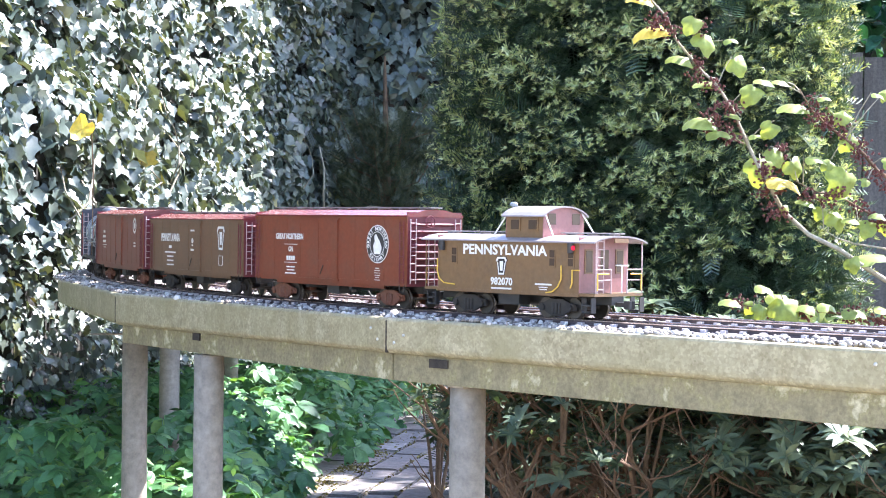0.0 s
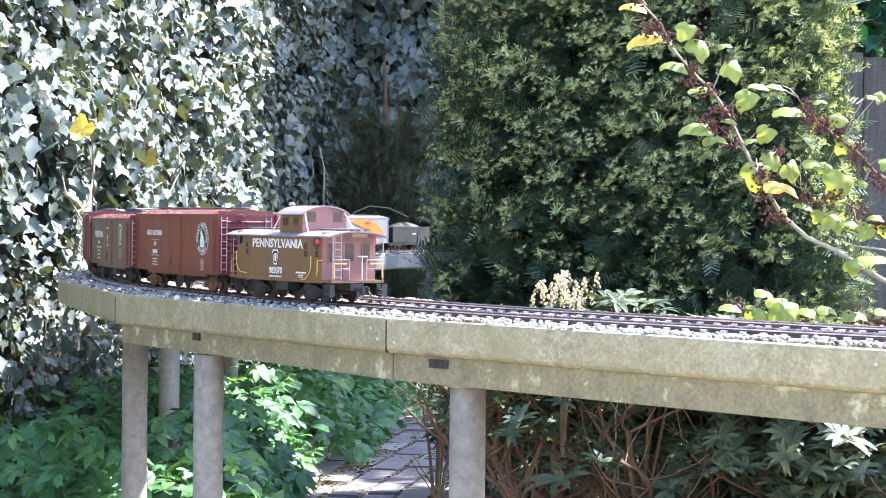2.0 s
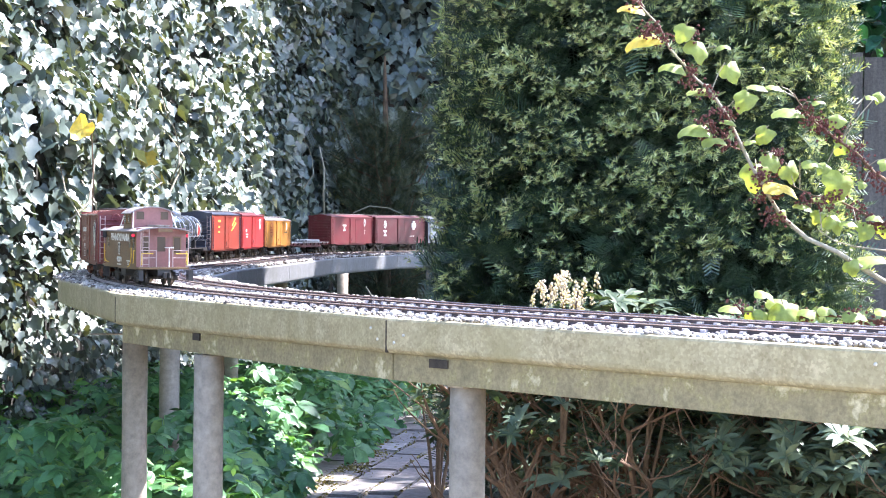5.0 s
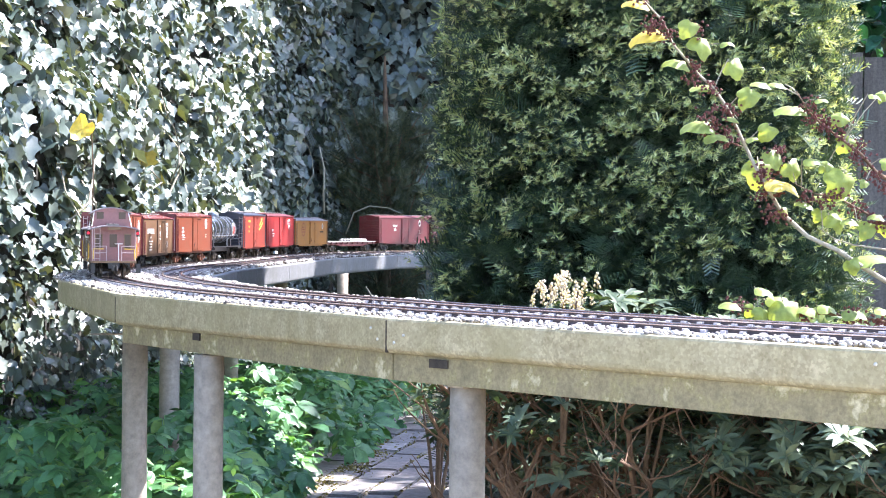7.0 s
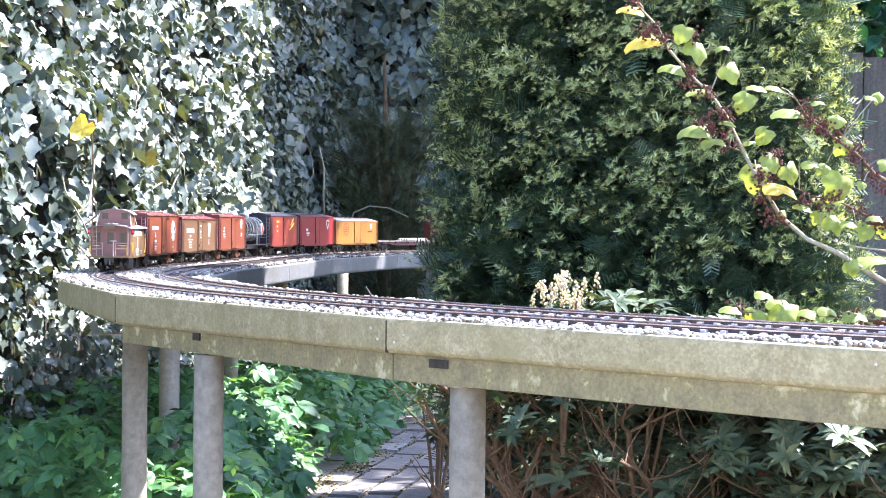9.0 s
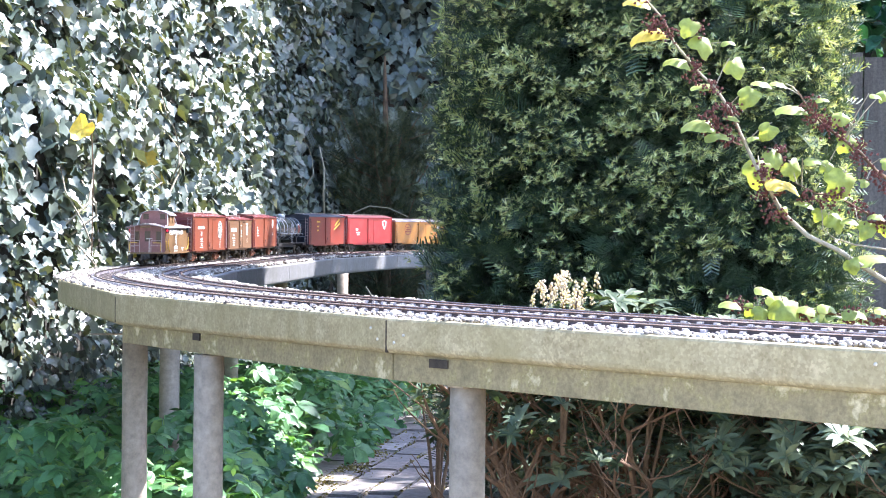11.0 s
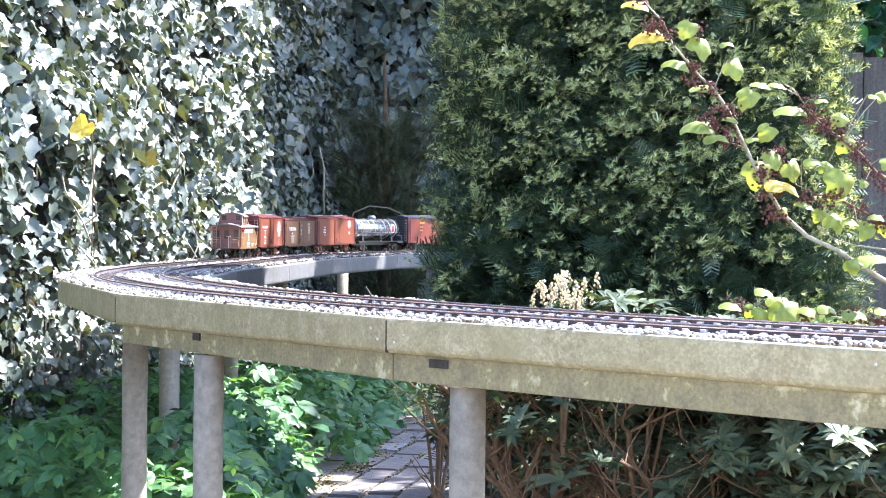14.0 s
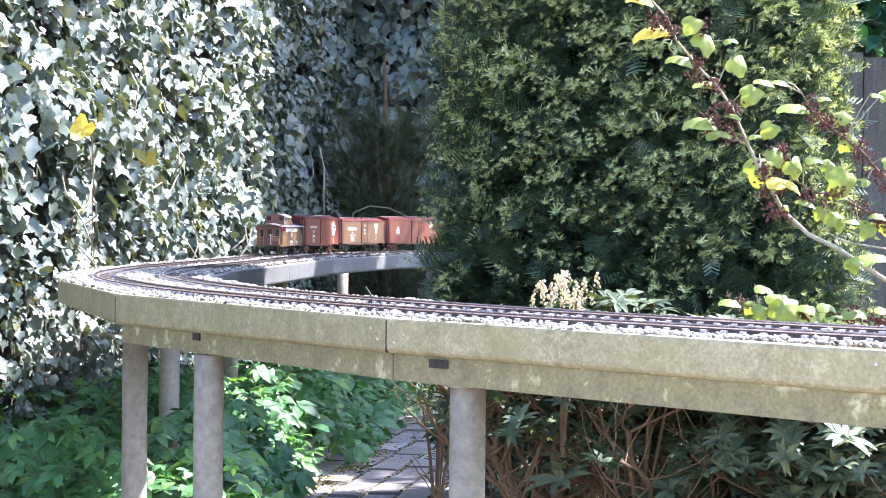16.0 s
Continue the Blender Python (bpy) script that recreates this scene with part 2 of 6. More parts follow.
def scatter(name, tmpl, mats3, locs, mat, smooth=False):
    """Many copies of one small template in one mesh. mats3: (n,3,3), locs: (n,3)."""
    tv, tf = np.array(tmpl.v, float), tmpl.f
    n, k = len(locs), len(tv)
    v = (np.einsum("nij,kj->nki", mats3, tv) + np.asarray(locs)[:, None, :]).reshape(-1, 3)
    loops = np.concatenate([np.array(f) for f in tf])
    sizes = np.array([len(f) for f in tf])
    me = bpy.data.meshes.new(name)
    me.vertices.add(n * k)
    me.vertices.foreach_set("co", v.ravel())
    alll = (loops[None, :] + (np.arange(n) * k)[:, None]).ravel()
    me.loops.add(len(alll))
    me.loops.foreach_set("vertex_index", alll.astype(np.int32))
    tot = np.tile(sizes, n)
    me.polygons.add(len(tot))
    me.polygons.foreach_set("loop_start", np.concatenate([[0], np.cumsum(tot)[:-1]]).astype(np.int32))
    me.polygons.foreach_set("loop_total", tot.astype(np.int32))
    me.update(calc_edges=True)
    if smooth:
        me.shade_smooth()
    me.materials.append(mat)
    return me


def frames_for(normals, rng, spin=None, tilt=0.5, droop=0.0):
    """Rotation matrices whose z follows the (jittered) normals, y pointing down the hang."""
    n = np.array(normals, float) + rng.normal(0, tilt, (len(normals), 3))
    n /= np.linalg.norm(n, axis=1)[:, None]
    ref = np.tile((0.0, 0.0, -1.0), (len(n), 1)) + rng.normal(0, 0.5 if spin is None else spin, (len(n), 3))
    y = ref - n * (ref * n).sum(1)[:, None]
    y /= np.linalg.norm(y, axis=1)[:, None] + 1e-9
    x = np.cross(y, n)
    return np.stack([x, y, n], axis=2)


# ================= the railway's line =================
# heading in degrees from straight ahead, metre by metre along the track
GRADE = 0.0026        # the line climbs a little
LINE_S = [-3.0, -2.0, -1.0, 0.0, 1.0, 2.0, 3.0, 4.0, 5.0, 6.0, 7.0, 8.0, 9.0, 10.0, 11.0, 12.0]
LINE_H = [-72.0, -66.0, -58.66, -42.23, -27.09, -7.85, 7.60, 3.23, 13.79, 31.58, 51.26, 70.95, 88.0, 104.0, 120.0, 136.0]
GRID = np.arange(-3.5, 12.5, 0.01)
_h = np.radians(np.interp(GRID, LINE_S, LINE_H))
HEAD = np.convolve(np.pad(_h, 30, mode="edge"), np.ones(61) / 61, "valid")
PX = np.cumsum(np.sin(HEAD)) * 0.01
PY = np.cumsum(np.cos(HEAD)) * 0.01
_i0 = int(np.searchsorted(GRID, 0.0))
PX += 0.0682 - PX[_i0]
PY += 2.6701 - PY[_i0]
# the tightest part of the bend swings a little wider
PX -= 0.012 * np.exp(-((GRID - 1.95) / 0.38) ** 2)


def on_line(s, off=0.0, z=0.0):
    """The place at s along the outer track, off metres to its right, z above the rail heads."""
    h = float(np.interp(s, GRID, HEAD))
    return Vector((float(np.interp(s, GRID, PX)) + off * math.cos(h), float(np.interp(s, GRID, PY)) - off * math.sin(h), RAIL + z + GRADE * s))


def heading(s):
    return float(np.interp(s, GRID, HEAD))

# ================= ground and walls =================
g = Geo()
N = 60
for i in range(N + 1):
    for j in range(N + 1):
        x, y = -14 + 28 * i / N, -8 + 28 * j / N
        g.v.append((x, y, -0.012 + 0.01 * noise.noise((x * 2, y * 2, 0))))
g.f = [(i * (N + 1) + j, (i + 1) * (N + 1) + j, (i + 1) * (N + 1) + j + 1, i * (N + 1) + j + 1) for i in range(N) for j in range(N)]
g.add([(-400, -400, -0.05), (400, -400, -0.05), (400, 400, -0.05), (-400, 400, -0.05)], [(0, 1, 2, 3)])
tagged(part("ground", g, M["soil"], smooth=True), "dark bare garden soil under the plants", "ground", kind="structure")


# ground out of view, added to throw warm light onto the line
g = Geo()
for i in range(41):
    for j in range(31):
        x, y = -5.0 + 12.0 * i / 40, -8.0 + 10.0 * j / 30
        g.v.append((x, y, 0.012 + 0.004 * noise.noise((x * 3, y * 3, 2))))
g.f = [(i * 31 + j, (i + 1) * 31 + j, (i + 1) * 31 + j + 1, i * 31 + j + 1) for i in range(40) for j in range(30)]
tagged(part("ground_gravel", g, M["bounce_buff"], smooth=True), "unseen buff ground added to bounce warm light at the line", "ground", kind="structure")


def wall_run(name, pts, height, thick, label):
    g = Geo()
    for (x0, y0), (x1, y1) in zip(pts, pts[1:]):
        d = Vector((x1 - x0, y1 - y0)).normalized()
        nx, ny = -d.y * thick, d.x * thick
        g.add([(x0, y0, -0.05), (x1, y1, -0.05), (x1 + nx, y1 + ny, -0.05), (x0 + nx, y0 + ny, -0.05), (x0, y0, height), (x1, y1, height), (x1 + nx, y1 + ny, height), (x0 + nx, y0 + ny, height)],
              [(0, 3, 2, 1), (4, 5, 6, 7), (0, 1, 5, 4), (1, 2, 6, 5), (2, 3, 7, 6), (3, 0, 4, 7)])
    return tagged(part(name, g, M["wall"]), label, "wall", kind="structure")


LEFT_WALL = [(-2.3, 2.2), (-1.55, 3.8), (-1.22, 5.2), (-1.17, 6.8), (-1.02, 8.7), (-0.76, 11.0)]
BACK_WALL = [(-0.76, 11.0), (1.0, 12.1), (6.0, 12.8)]
wall_run("wall_west", LEFT_WALL, 2.75, 0.2, "garden wall hidden behind ivy, coloured near black as deep shade")
wall_run("wall_north", BACK_WALL, 2.9, 0.2, "garden wall behind ivy and conifers, coloured near black as deep shade")

# ================= viaduct =================
EDGE_Z = -0.0088
FASCIA = 0.050
viaduct = empty("railway_viaduct", "raised galvanised steel railway trough on round pipe posts", "viaduct", kind="structure", at=(0, 0, 0))


def nearest_s(p):
    d = (PX - p[0]) ** 2 + (PY - p[1]) ** 2
    return float(GRID[int(np.argmin(d))])


# corners of the sheet-metal panels along the outer edge
J1, J2, J3 = Vector((-0.0795, 2.6545)), Vector((-0.5956, 3.4007)), Vector((-0.8503, 4.1275))
NEAR_DIR = (Vector((0.4842, 2.0897)) - J1).normalized()
outer = [J1 + NEAR_DIR * 0.95, J1, J2, J3]
START = on_line(-2.4, -0.121).xy
for s in (2.4, 3.2, 4.1, 5.0, 5.9, 6.8, 7.7, 8.6, 9.6, 10.6, 11.8):
    outer.append(on_line(s, -0.121).xy)
inner = [on_line(s, 0.255).xy for s in (-2.4, -1.4, -0.3, 0.7, 1.45, 2.05, 2.7, 3.5, 4.42, 5.4, 6.3, 7.2, 8.1, 9.0, 10.0, 11.0, 11.8)]


def sheet_panel(a, b, out, name, mat, z_top, height, height_b=None, thick=0.002, lip=0.012):
    """A folded sheet between two corners: soft upper fold, face, rounded lower fold and a lip."""
    d = (b - a).normalized()
    n = Vector((d.y, -d.x)) * out
    g = Geo()
    for e, h in ((a + d * 0.0008, height), (b - d * 0.0008, height_b or height)):
        prof = [(-0.012, 0.0006), (-0.004, 0.0006), (-0.0012, -0.0010), (0.0, -0.0040), (0.0, -h + 0.011)]
        prof += [(-0.010 + 0.010 * math.cos(q), -h + 0.010 - 0.010 * math.sin(q)) for q in (0.35, 0.7, 1.05, 1.4)]
        prof += [(-lip, -h), (-lip, -h + thick), (-0.0085, -h + 0.0025), (-0.0036, -h + 0.0070), (-thick, -h + 0.012), (-thick, -0.0045), (-0.0035, -0.0018), (-0.012, -0.0014)]
        g.v += [(*(e + n * u), RAIL + z_top + w + GRADE * nearest_s(e)) for u, w in prof]
    k = len(prof)
    g.f += [(i, (i + 1) % k, k + (i + 1) % k, k + i) for i in range(k)] + [tuple(range(k)), tuple(range(k, 2 * k))[::-1]]
    return part(name, g, mat, viaduct)


DEEP = {2: FASCIA + 0.007, 3: FASCIA + 0.002}
for i, (a, b) in enumerate(zip([START] + outer, outer)):
    sheet_panel(a, b, -1.0, "fascia_panel", M["zinc"], EDGE_Z, DEEP.get(i - 1, FASCIA), DEEP.get(i, FASCIA))
# narrow hidden plates closing the deck against the fascia, added to keep sunlight out
for a, b in zip(outer, outer[1:]):
    d = (b - a).normalized()
    n = Vector((d.y, -d.x))
    g = Geo()
    vs = [(*(e + n * u), RAIL + w + GRADE * nearest_s(e)) for w in (-0.0385, -0.036) for e, u in ((a, 0.0035), (b, 0.0035), (b, 0.078), (a, 0.078))]
    g.add(vs, [(0, 3, 2, 1), (4, 5, 6, 7), (0, 1, 5, 4), (1, 2, 6, 5), (2, 3, 7, 6), (3, 0, 4, 7)])
    part("edge_plate", g, M["zinc"], viaduct)
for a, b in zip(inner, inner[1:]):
    sheet_panel(a, b, 1.0, "inner_fascia_panel", M["zinc_inner_shade"], EDGE_Z - 0.002, FASCIA + 0.008)

# deck plate
g = Geo()
ss = np.arange(-2.2, 11.7, 0.1)
for s in ss:
    for off in (-0.060, 0.24):
        for z in (-0.034, -0.0165):
            g.v.append(tuple(on_line(s, off, z)))
for i in range(len(ss) - 1):
    o = i * 4
    g.f += [(o, o + 4, o + 6, o + 2), (o + 1, o + 3, o + 7, o + 5), (o, o + 1, o + 5, o + 4), (o + 2, o + 6, o + 7, o + 3)]
part("deck_plate", g, M["beam"], viaduct, "deck plate under the ballast")

# steel channel beams under the deck, straight between the posts
BEAM_TOP, BEAM_BOT = EDGE_Z - FASCIA + 0.006, EDGE_Z - FASCIA - 0.039


def beam(a, b, name="beam", top=BEAM_TOP, bot=BEAM_BOT, w=0.016):
    d = (b - a).normalized()
    n = Vector((d.y, -d.x)) * w
    g = Geo()
    prof = [(-0.8, bot), (0.8, bot), (0.8, top), (-0.8, top)]
    k = len(prof)
    vs = [(*(e + n * u), RAIL + z + GRADE * nearest_s(e)) for e in (a, b) for u, z in prof]
    g.add(vs, [(i, (i + 1) % k, k + (i + 1) % k, k + i) for i in range(k)] + [tuple(range(k)), tuple(range(k, 2 * k))[::-1]])
    return part(name, g, M["beam"], viaduct, bevel=0.0008)


BEAM_OFF = 0.026


def inset(poly, i, off):
    p = poly[i]
    d = (poly[min(i + 1, len(poly) - 1)] - poly[max(i - 1, 0)]).normalized()
    return p + Vector((d.y, -d.x)) * off


beam_out = [inset(outer, i, BEAM_OFF) for i in range(len(outer))]
beam_in = [inset(inner, i, -BEAM_OFF) for i in range(len(inner))]
for i, (a, b) in enumerate(zip([on_line(-2.4, -0.121 + BEAM_OFF).xy] + beam_out, beam_out)):
    # the beams end at the third post; the curved panels beyond it overhang
    if i < 3:
        beam(a, b)
for a, b in zip(beam_in[:4], beam_in[1:5]):
    beam(a, b, "inner_beam")

# dark open seams where two fascia panels meet
for j, before, after in ((J1, outer[0], J2), (J2, J1, J3)):
    d = (before - after).normalized()
    n = Vector((d.y, -d.x))
    n = n if n.y < 0 else -n
    c = j + n * 0.0004
    z1, z0 = RAIL + EDGE_Z - 0.003, RAIL + EDGE_Z - FASCIA + 0.001
    a, b, f = c - d * 0.0013, c + d * 0.0013, -n * 0.004
    g = Geo().add([(*a, z0), (*b, z0), (*(b + f), z0), (*(a + f), z0), (*a, z1), (*b, z1), (*(b + f), z1), (*(a + f), z1)], [(0, 3, 2, 1), (4, 5, 6, 7), (0, 1, 5, 4), (1, 2, 6, 5), (2, 3, 7, 6), (3, 0, 4, 7)])
    part("seam", g, M["gap"], viaduct, "dark rusty seam between panels")

# pipe posts
POSTS = [(0.037, 2.605), (-0.394, 3.16), (-0.616, 3.75), (-0.685, 4.70), (-0.699, 6.18), (-0.58, 6.68), (-0.06, 9.75), (1.12, 1.45), (-0.46, 8.6), (1.3, 11.0)]
for i, (x, y) in enumerate(POSTS):
    g = Geo()
    s = nearest_s((x, y))
    # the first posts carry the beams, the others the deck itself
    head = BEAM_BOT if y < 4.0 else GRADE * s - 0.0345
    g.tube([(x, y, -0.05), (x, y, 0.2), (x, y, RAIL + head - 0.001)], 0.0252, 32)
    part("post", g, M["post"], viaduct, "weathered grey steel pipe post", smooth=True)
    # cross bearer between the two beams, on the post
    h = heading(s)
    n = Vector((math.cos(h), -math.sin(h)))
    p = Vector((x, y))
    lo, hi = on_line(s, -0.095).xy, on_line(s, 0.225).xy
    g = Geo()
    u = Vector((-n.y, n.x)) * 0.016
    for z0, z1 in ((head - 0.003, head - 0.0005),):
        g.add([(*(lo - u), RAIL + z0), (*(hi - u), RAIL + z0), (*(hi + u), RAIL + z0), (*(lo + u), RAIL + z0), (*(lo - u), RAIL + z1), (*(hi - u), RAIL + z1), (*(hi + u), RAIL + z1), (*(lo + u), RAIL + z1)],
              [(0, 3, 2, 1), (4, 5, 6, 7), (0, 1, 5, 4), (1, 2, 6, 5), (2, 3, 7, 6), (3, 0, 4, 7)])
    part("cross_bearer", g, M["post"], viaduct)

# panel screws and the slots at the post heads
DN = (outer[0] - J1).normalized()
DL = (J2 - J1).normalized()
for d0, base, dist, down in ((DN, J1, 0.036, 0.023), (DN, J1, 0.017, 0.034), (DL, J1, 0.040, 0.016), (DL, J1, 0.022, 0.031), (DN, J1, 0.80, 0.018), (DN, J1, 0.83, 0.036)):
    n = Vector((d0.y, -d0.x))
    n = n if n.y < 0 else -n
    c = Vector((*(base + d0 * dist), RAIL + EDGE_Z - down))
    n3 = Vector((*n, 0))
    g = Geo()
    g.tube([c - n3 * 0.001, c + n3 * 0.0012, c + n3 * 0.002], [0.0024, 0.0024, 0.0012], 10)
    part("screw", g, M["bolt"], viaduct, "small pale screw head", smooth=True)

for (x, y), half, k, along_beam in ((*POSTS[:1], 0.018, 0, 0.022), (*POSTS[1:2], 0.012, 1, 0.012)):
    t = (outer[k + 1] - outer[k]).normalized()
    n = Vector((-t.y, t.x))
    foot = beam_out[k] + t * (Vector((x, y)) - beam_out[k]).dot(t)
    c = foot + n * 0.0135 + t * along_beam
    z1, z0 = RAIL + BEAM_TOP - 0.010, RAIL + BEAM_TOP - 0.022
    a, b, f = c - t * half, c + t * half, n * 0.003
    g = Geo().add([(*a, z0), (*b, z0), (*(b + f), z0), (*(a + f), z0), (*a, z1), (*b, z1), (*(b + f), z1), (*(a + f), z1)], [(0, 3, 2, 1), (4, 5, 6, 7), (0, 1, 5, 4), (1, 2, 6, 5), (2, 3, 7, 6), (3, 0, 4, 7)])
    part("notch", g, M["gap"], viaduct, "dark slot in the beam above the post")

# ================= tracks =================
GAUGE = 0.0225
TRACK_GAP = 0.155
TIE = mesh_of(Geo().box(-0.006, 0.006, -0.043, 0.043, -0.0155, -0.0078).box(-0.0035, 0.0035, -0.031, -0.017, -0.0078, -0.0038).box(-0.0035, 0.0035, 0.017, 0.031, -0.0078, -0.0038), "tie", M["tie"])
TIE.materials.append(M["chair"])
for q in [q for q in TIE.polygons if q.index >= 6]:
    q.material_index = 1


RAIL_WEB = [(-0.0036, -0.0078), (0.0036, -0.0078), (0.0036, -0.0070), (0.001, -0.0060), (0.001, -0.0019), (-0.001, -0.0019), (-0.001, -0.0060), (-0.0036, -0.0070)]
RAIL_HEAD = [(0.0023, -0.0018), (0.0023, -0.0003), (0.0017, 0.0), (-0.0017, 0.0), (-0.0023, -0.0003), (-0.0023, -0.0018)]


def rail_geo(off, prof):
    g = Geo()
    k = len(prof)
    ss = np.arange(-2.3, 11.8, 0.06)
    for s in ss:
        g.v += [tuple(on_line(s, off + u, z)) for u, z in prof]
    g.f = [(i * k + j, i * k + (j + 1) % k, (i + 1) * k + (j + 1) % k, (i + 1) * k + j) for i in range(len(ss) - 1) for j in range(k)]
    return g


for ti, off0 in enumerate((0.0, TRACK_GAP)):
    track = empty("railway_track", "narrow brass-railed model track with dark plastic ties in ballast", "model track", "parallel model tracks", "structure")
    for o in (-GAUGE, GAUGE):
        rail = part("rail", rail_geo(off0 + o, RAIL_HEAD), M["rail"], track)
        part("web", rail_geo(off0 + o, RAIL_WEB), M["web"], rail)
    far = []
    for s in np.arange(-1.3, 9.0, 0.0285):
        p, h = on_line(s, off0), heading(s)
        if s < 2.7:
            ob = part("tie", TIE, None, track)
            ob.matrix_local = Matrix.Translation(p) @ Matrix.Rotation(math.pi / 2 - h, 4, "Z") @ Matrix.Rotation(random.uniform(-0.03, 0.03), 4, "Z")
        else:
            far.append((p, h))
    g = Geo()
    g.v, g.f = [tuple(v.co) for v in TIE.vertices], [tuple(q.vertices) for q in TIE.polygons]
    me = scatter("far_ties", g, np.array([np.array(Matrix.Rotation(math.pi / 2 - h, 3, "Z")) for _, h in far]), np.array([p for p, _ in far]), M["tie"])
    tagged(part("far_ties", me, None, track), kind="stuff")

# ballast
def within_edge(p):
    """True where a stone lies inside the first three outer panels."""
    for a, b in zip(outer[:3], outer[1:4]):
        d = (b - a).normalized()
        if (p.xy - a).dot(Vector((-d.y, d.x))) > -0.0045:
            return False
    return True


rng = np.random.default_rng(3)
bm = bmesh.new()
bmesh.ops.create_icosphere(bm, subdivisions=1, radius=1.0)
ST = Geo()
for v in bm.verts:
    ST.v.append(tuple(v.co * random.uniform(0.75, 1.2)))
ST.f = [tuple(v.index for v in f.verts) for f in bm.faces]
bm.free()
locs, rots = [], []
for s0, s1, n, rad in ((-1.7, 2.9, 46000, 0.0030), (2.9, 8.5, 11000, 0.0046)):
    for _ in range(n):
        s, off = rng.uniform(s0, s1), rng.uniform(-0.118, 0.247)
        du = min(abs(off - o) for o in (-GAUGE, GAUGE, TRACK_GAP - GAUGE, TRACK_GAP + GAUGE))
        if du < 0.0045:
            continue
        inside = abs(off) < 0.046 or abs(off - TRACK_GAP) < 0.046
        r = rad * rng.lognormal(0, 0.32) * (0.8 if inside else 1.0)
        z = -0.0108 if inside else -0.0078 + 0.0035 * noise.noise((s * 9, off * 20, 0)) + rng.uniform(-0.002, 0.001)
        if off < -0.112 and r > rad * 0.9:
            continue
        p = on_line(s, off, z)
        if off < -0.06 and not within_edge(p):
            continue
        locs.append(p)
        q = Matrix.Rotation(rng.uniform(0, 6.28), 3, "Z") @ Matrix.Rotation(rng.uniform(0, 6.28), 3, "X")
        rots.append(np.array(q) @ np.diag((r * rng.uniform(0.8, 1.5), r, r * rng.uniform(0.55, 0.9))))
me = scatter("ballast", ST, np.array(rots), np.array(locs), M["ballast"])
tagged(part("ballast", me, None), "loose pale grey crushed stone ballast", "ballast", kind="stuff")

# ================= rolling stock =================
P = {}
P["oxide"] = paint("oxide", (0.19, 0.047, 0.020))
P["oxide_end"] = paint("oxide_end", (0.14, 0.018, 0.026))
P["tuscan"] = paint("tuscan", (0.155, 0.080, 0.038))
P["brown"] = paint("brown", (0.185, 0.105, 0.044))
P["oxide_roof"] = paint("oxide_roof", (0.17, 0.036, 0.034), 0.26)
P["porch"] = paint("porch", (0.26, 0.115, 0.105))
P["maroon"] = paint("maroon", (0.125, 0.012, 0.017))
P["dark_maroon"] = paint("dark_maroon", (0.085, 0.010, 0.014))
P["red"] = paint("red", (0.30, 0.018, 0.018))
P["rust"] = paint("rust", (0.22, 0.030, 0.016))
P["reefer"] = paint("reefer", (0.36, 0.145, 0.016))
# pale pinkish tone: the sun on ladders and rails put into the paint
P["rung"] = paint("rung", (0.46, 0.34, 0.32))
P["grey_roof"] = paint("grey_roof", (0.26, 0.235, 0.24), 0.4)
P["silver"] = paint("silver", (0.27, 0.30, 0.335), 0.35, 0.5)
P["tank"] = paint("tank", (0.42, 0.44, 0.46), 0.18, 0.95, amount=0.2)
P["black"] = paint("black", (0.018, 0.018, 0.02), 0.4)
P["blue_black"] = paint("blue_black", (0.02, 0.025, 0.05), 0.4)
P["truck"] = paint("truck", (0.028, 0.022, 0.018), 0.6)
P["truck_rust"] = paint("truck_rust", (0.20, 0.07, 0.035), 0.7)
P["wheel"] = paint("wheel", (0.12, 0.10, 0.08), 0.4, 0.6)
P["tyre"] = paint("tyre", (0.45, 0.38, 0.25), 0.3, 0.9)
P["white"] = paint("white", (0.78, 0.76, 0.70), 0.5, amount=0.1)
P["yellow"] = paint("yellow", (0.72, 0.46, 0.06), 0.5, amount=0.15)
P["orange"] = paint("orange", (0.70, 0.13, 0.006), 0.5, amount=0.1)
P["dark"] = paint("dark", (0.03, 0.028, 0.026), 0.6)
P["board"] = paint("board", (0.34, 0.30, 0.28), 0.6)
P["coal"] = mottled("coal", [(0.3, (0.012, 0.012, 0.012)), (0.7, (0.03, 0.03, 0.032))], 120.0, 0.5, bumpy=0.8)
P["load"] = mottled("load", [(0.3, (0.3, 0.29, 0.27)), (0.7, (0.5, 0.49, 0.46))], 40.0, 0.7)
_m, _nt, _b = material("lamp_red", 0.2)
_b.inputs["Base Color"].default_value = (0.12, 0.008, 0.012, 1)
_b.inputs["Emission Color"].default_value = (1.0, 0.02, 0.06, 1)
_b.inputs["Emission Strength"].default_value = 0.3
P["lamp_red"] = _m
_m, _nt, _b = material("pane", 0.25)
_b.inputs["Base Color"].default_value = (0.07, 0.045, 0.03, 1)
P["pane"] = _m

HW = 0.050            # half a car's width
TEXTS = {}


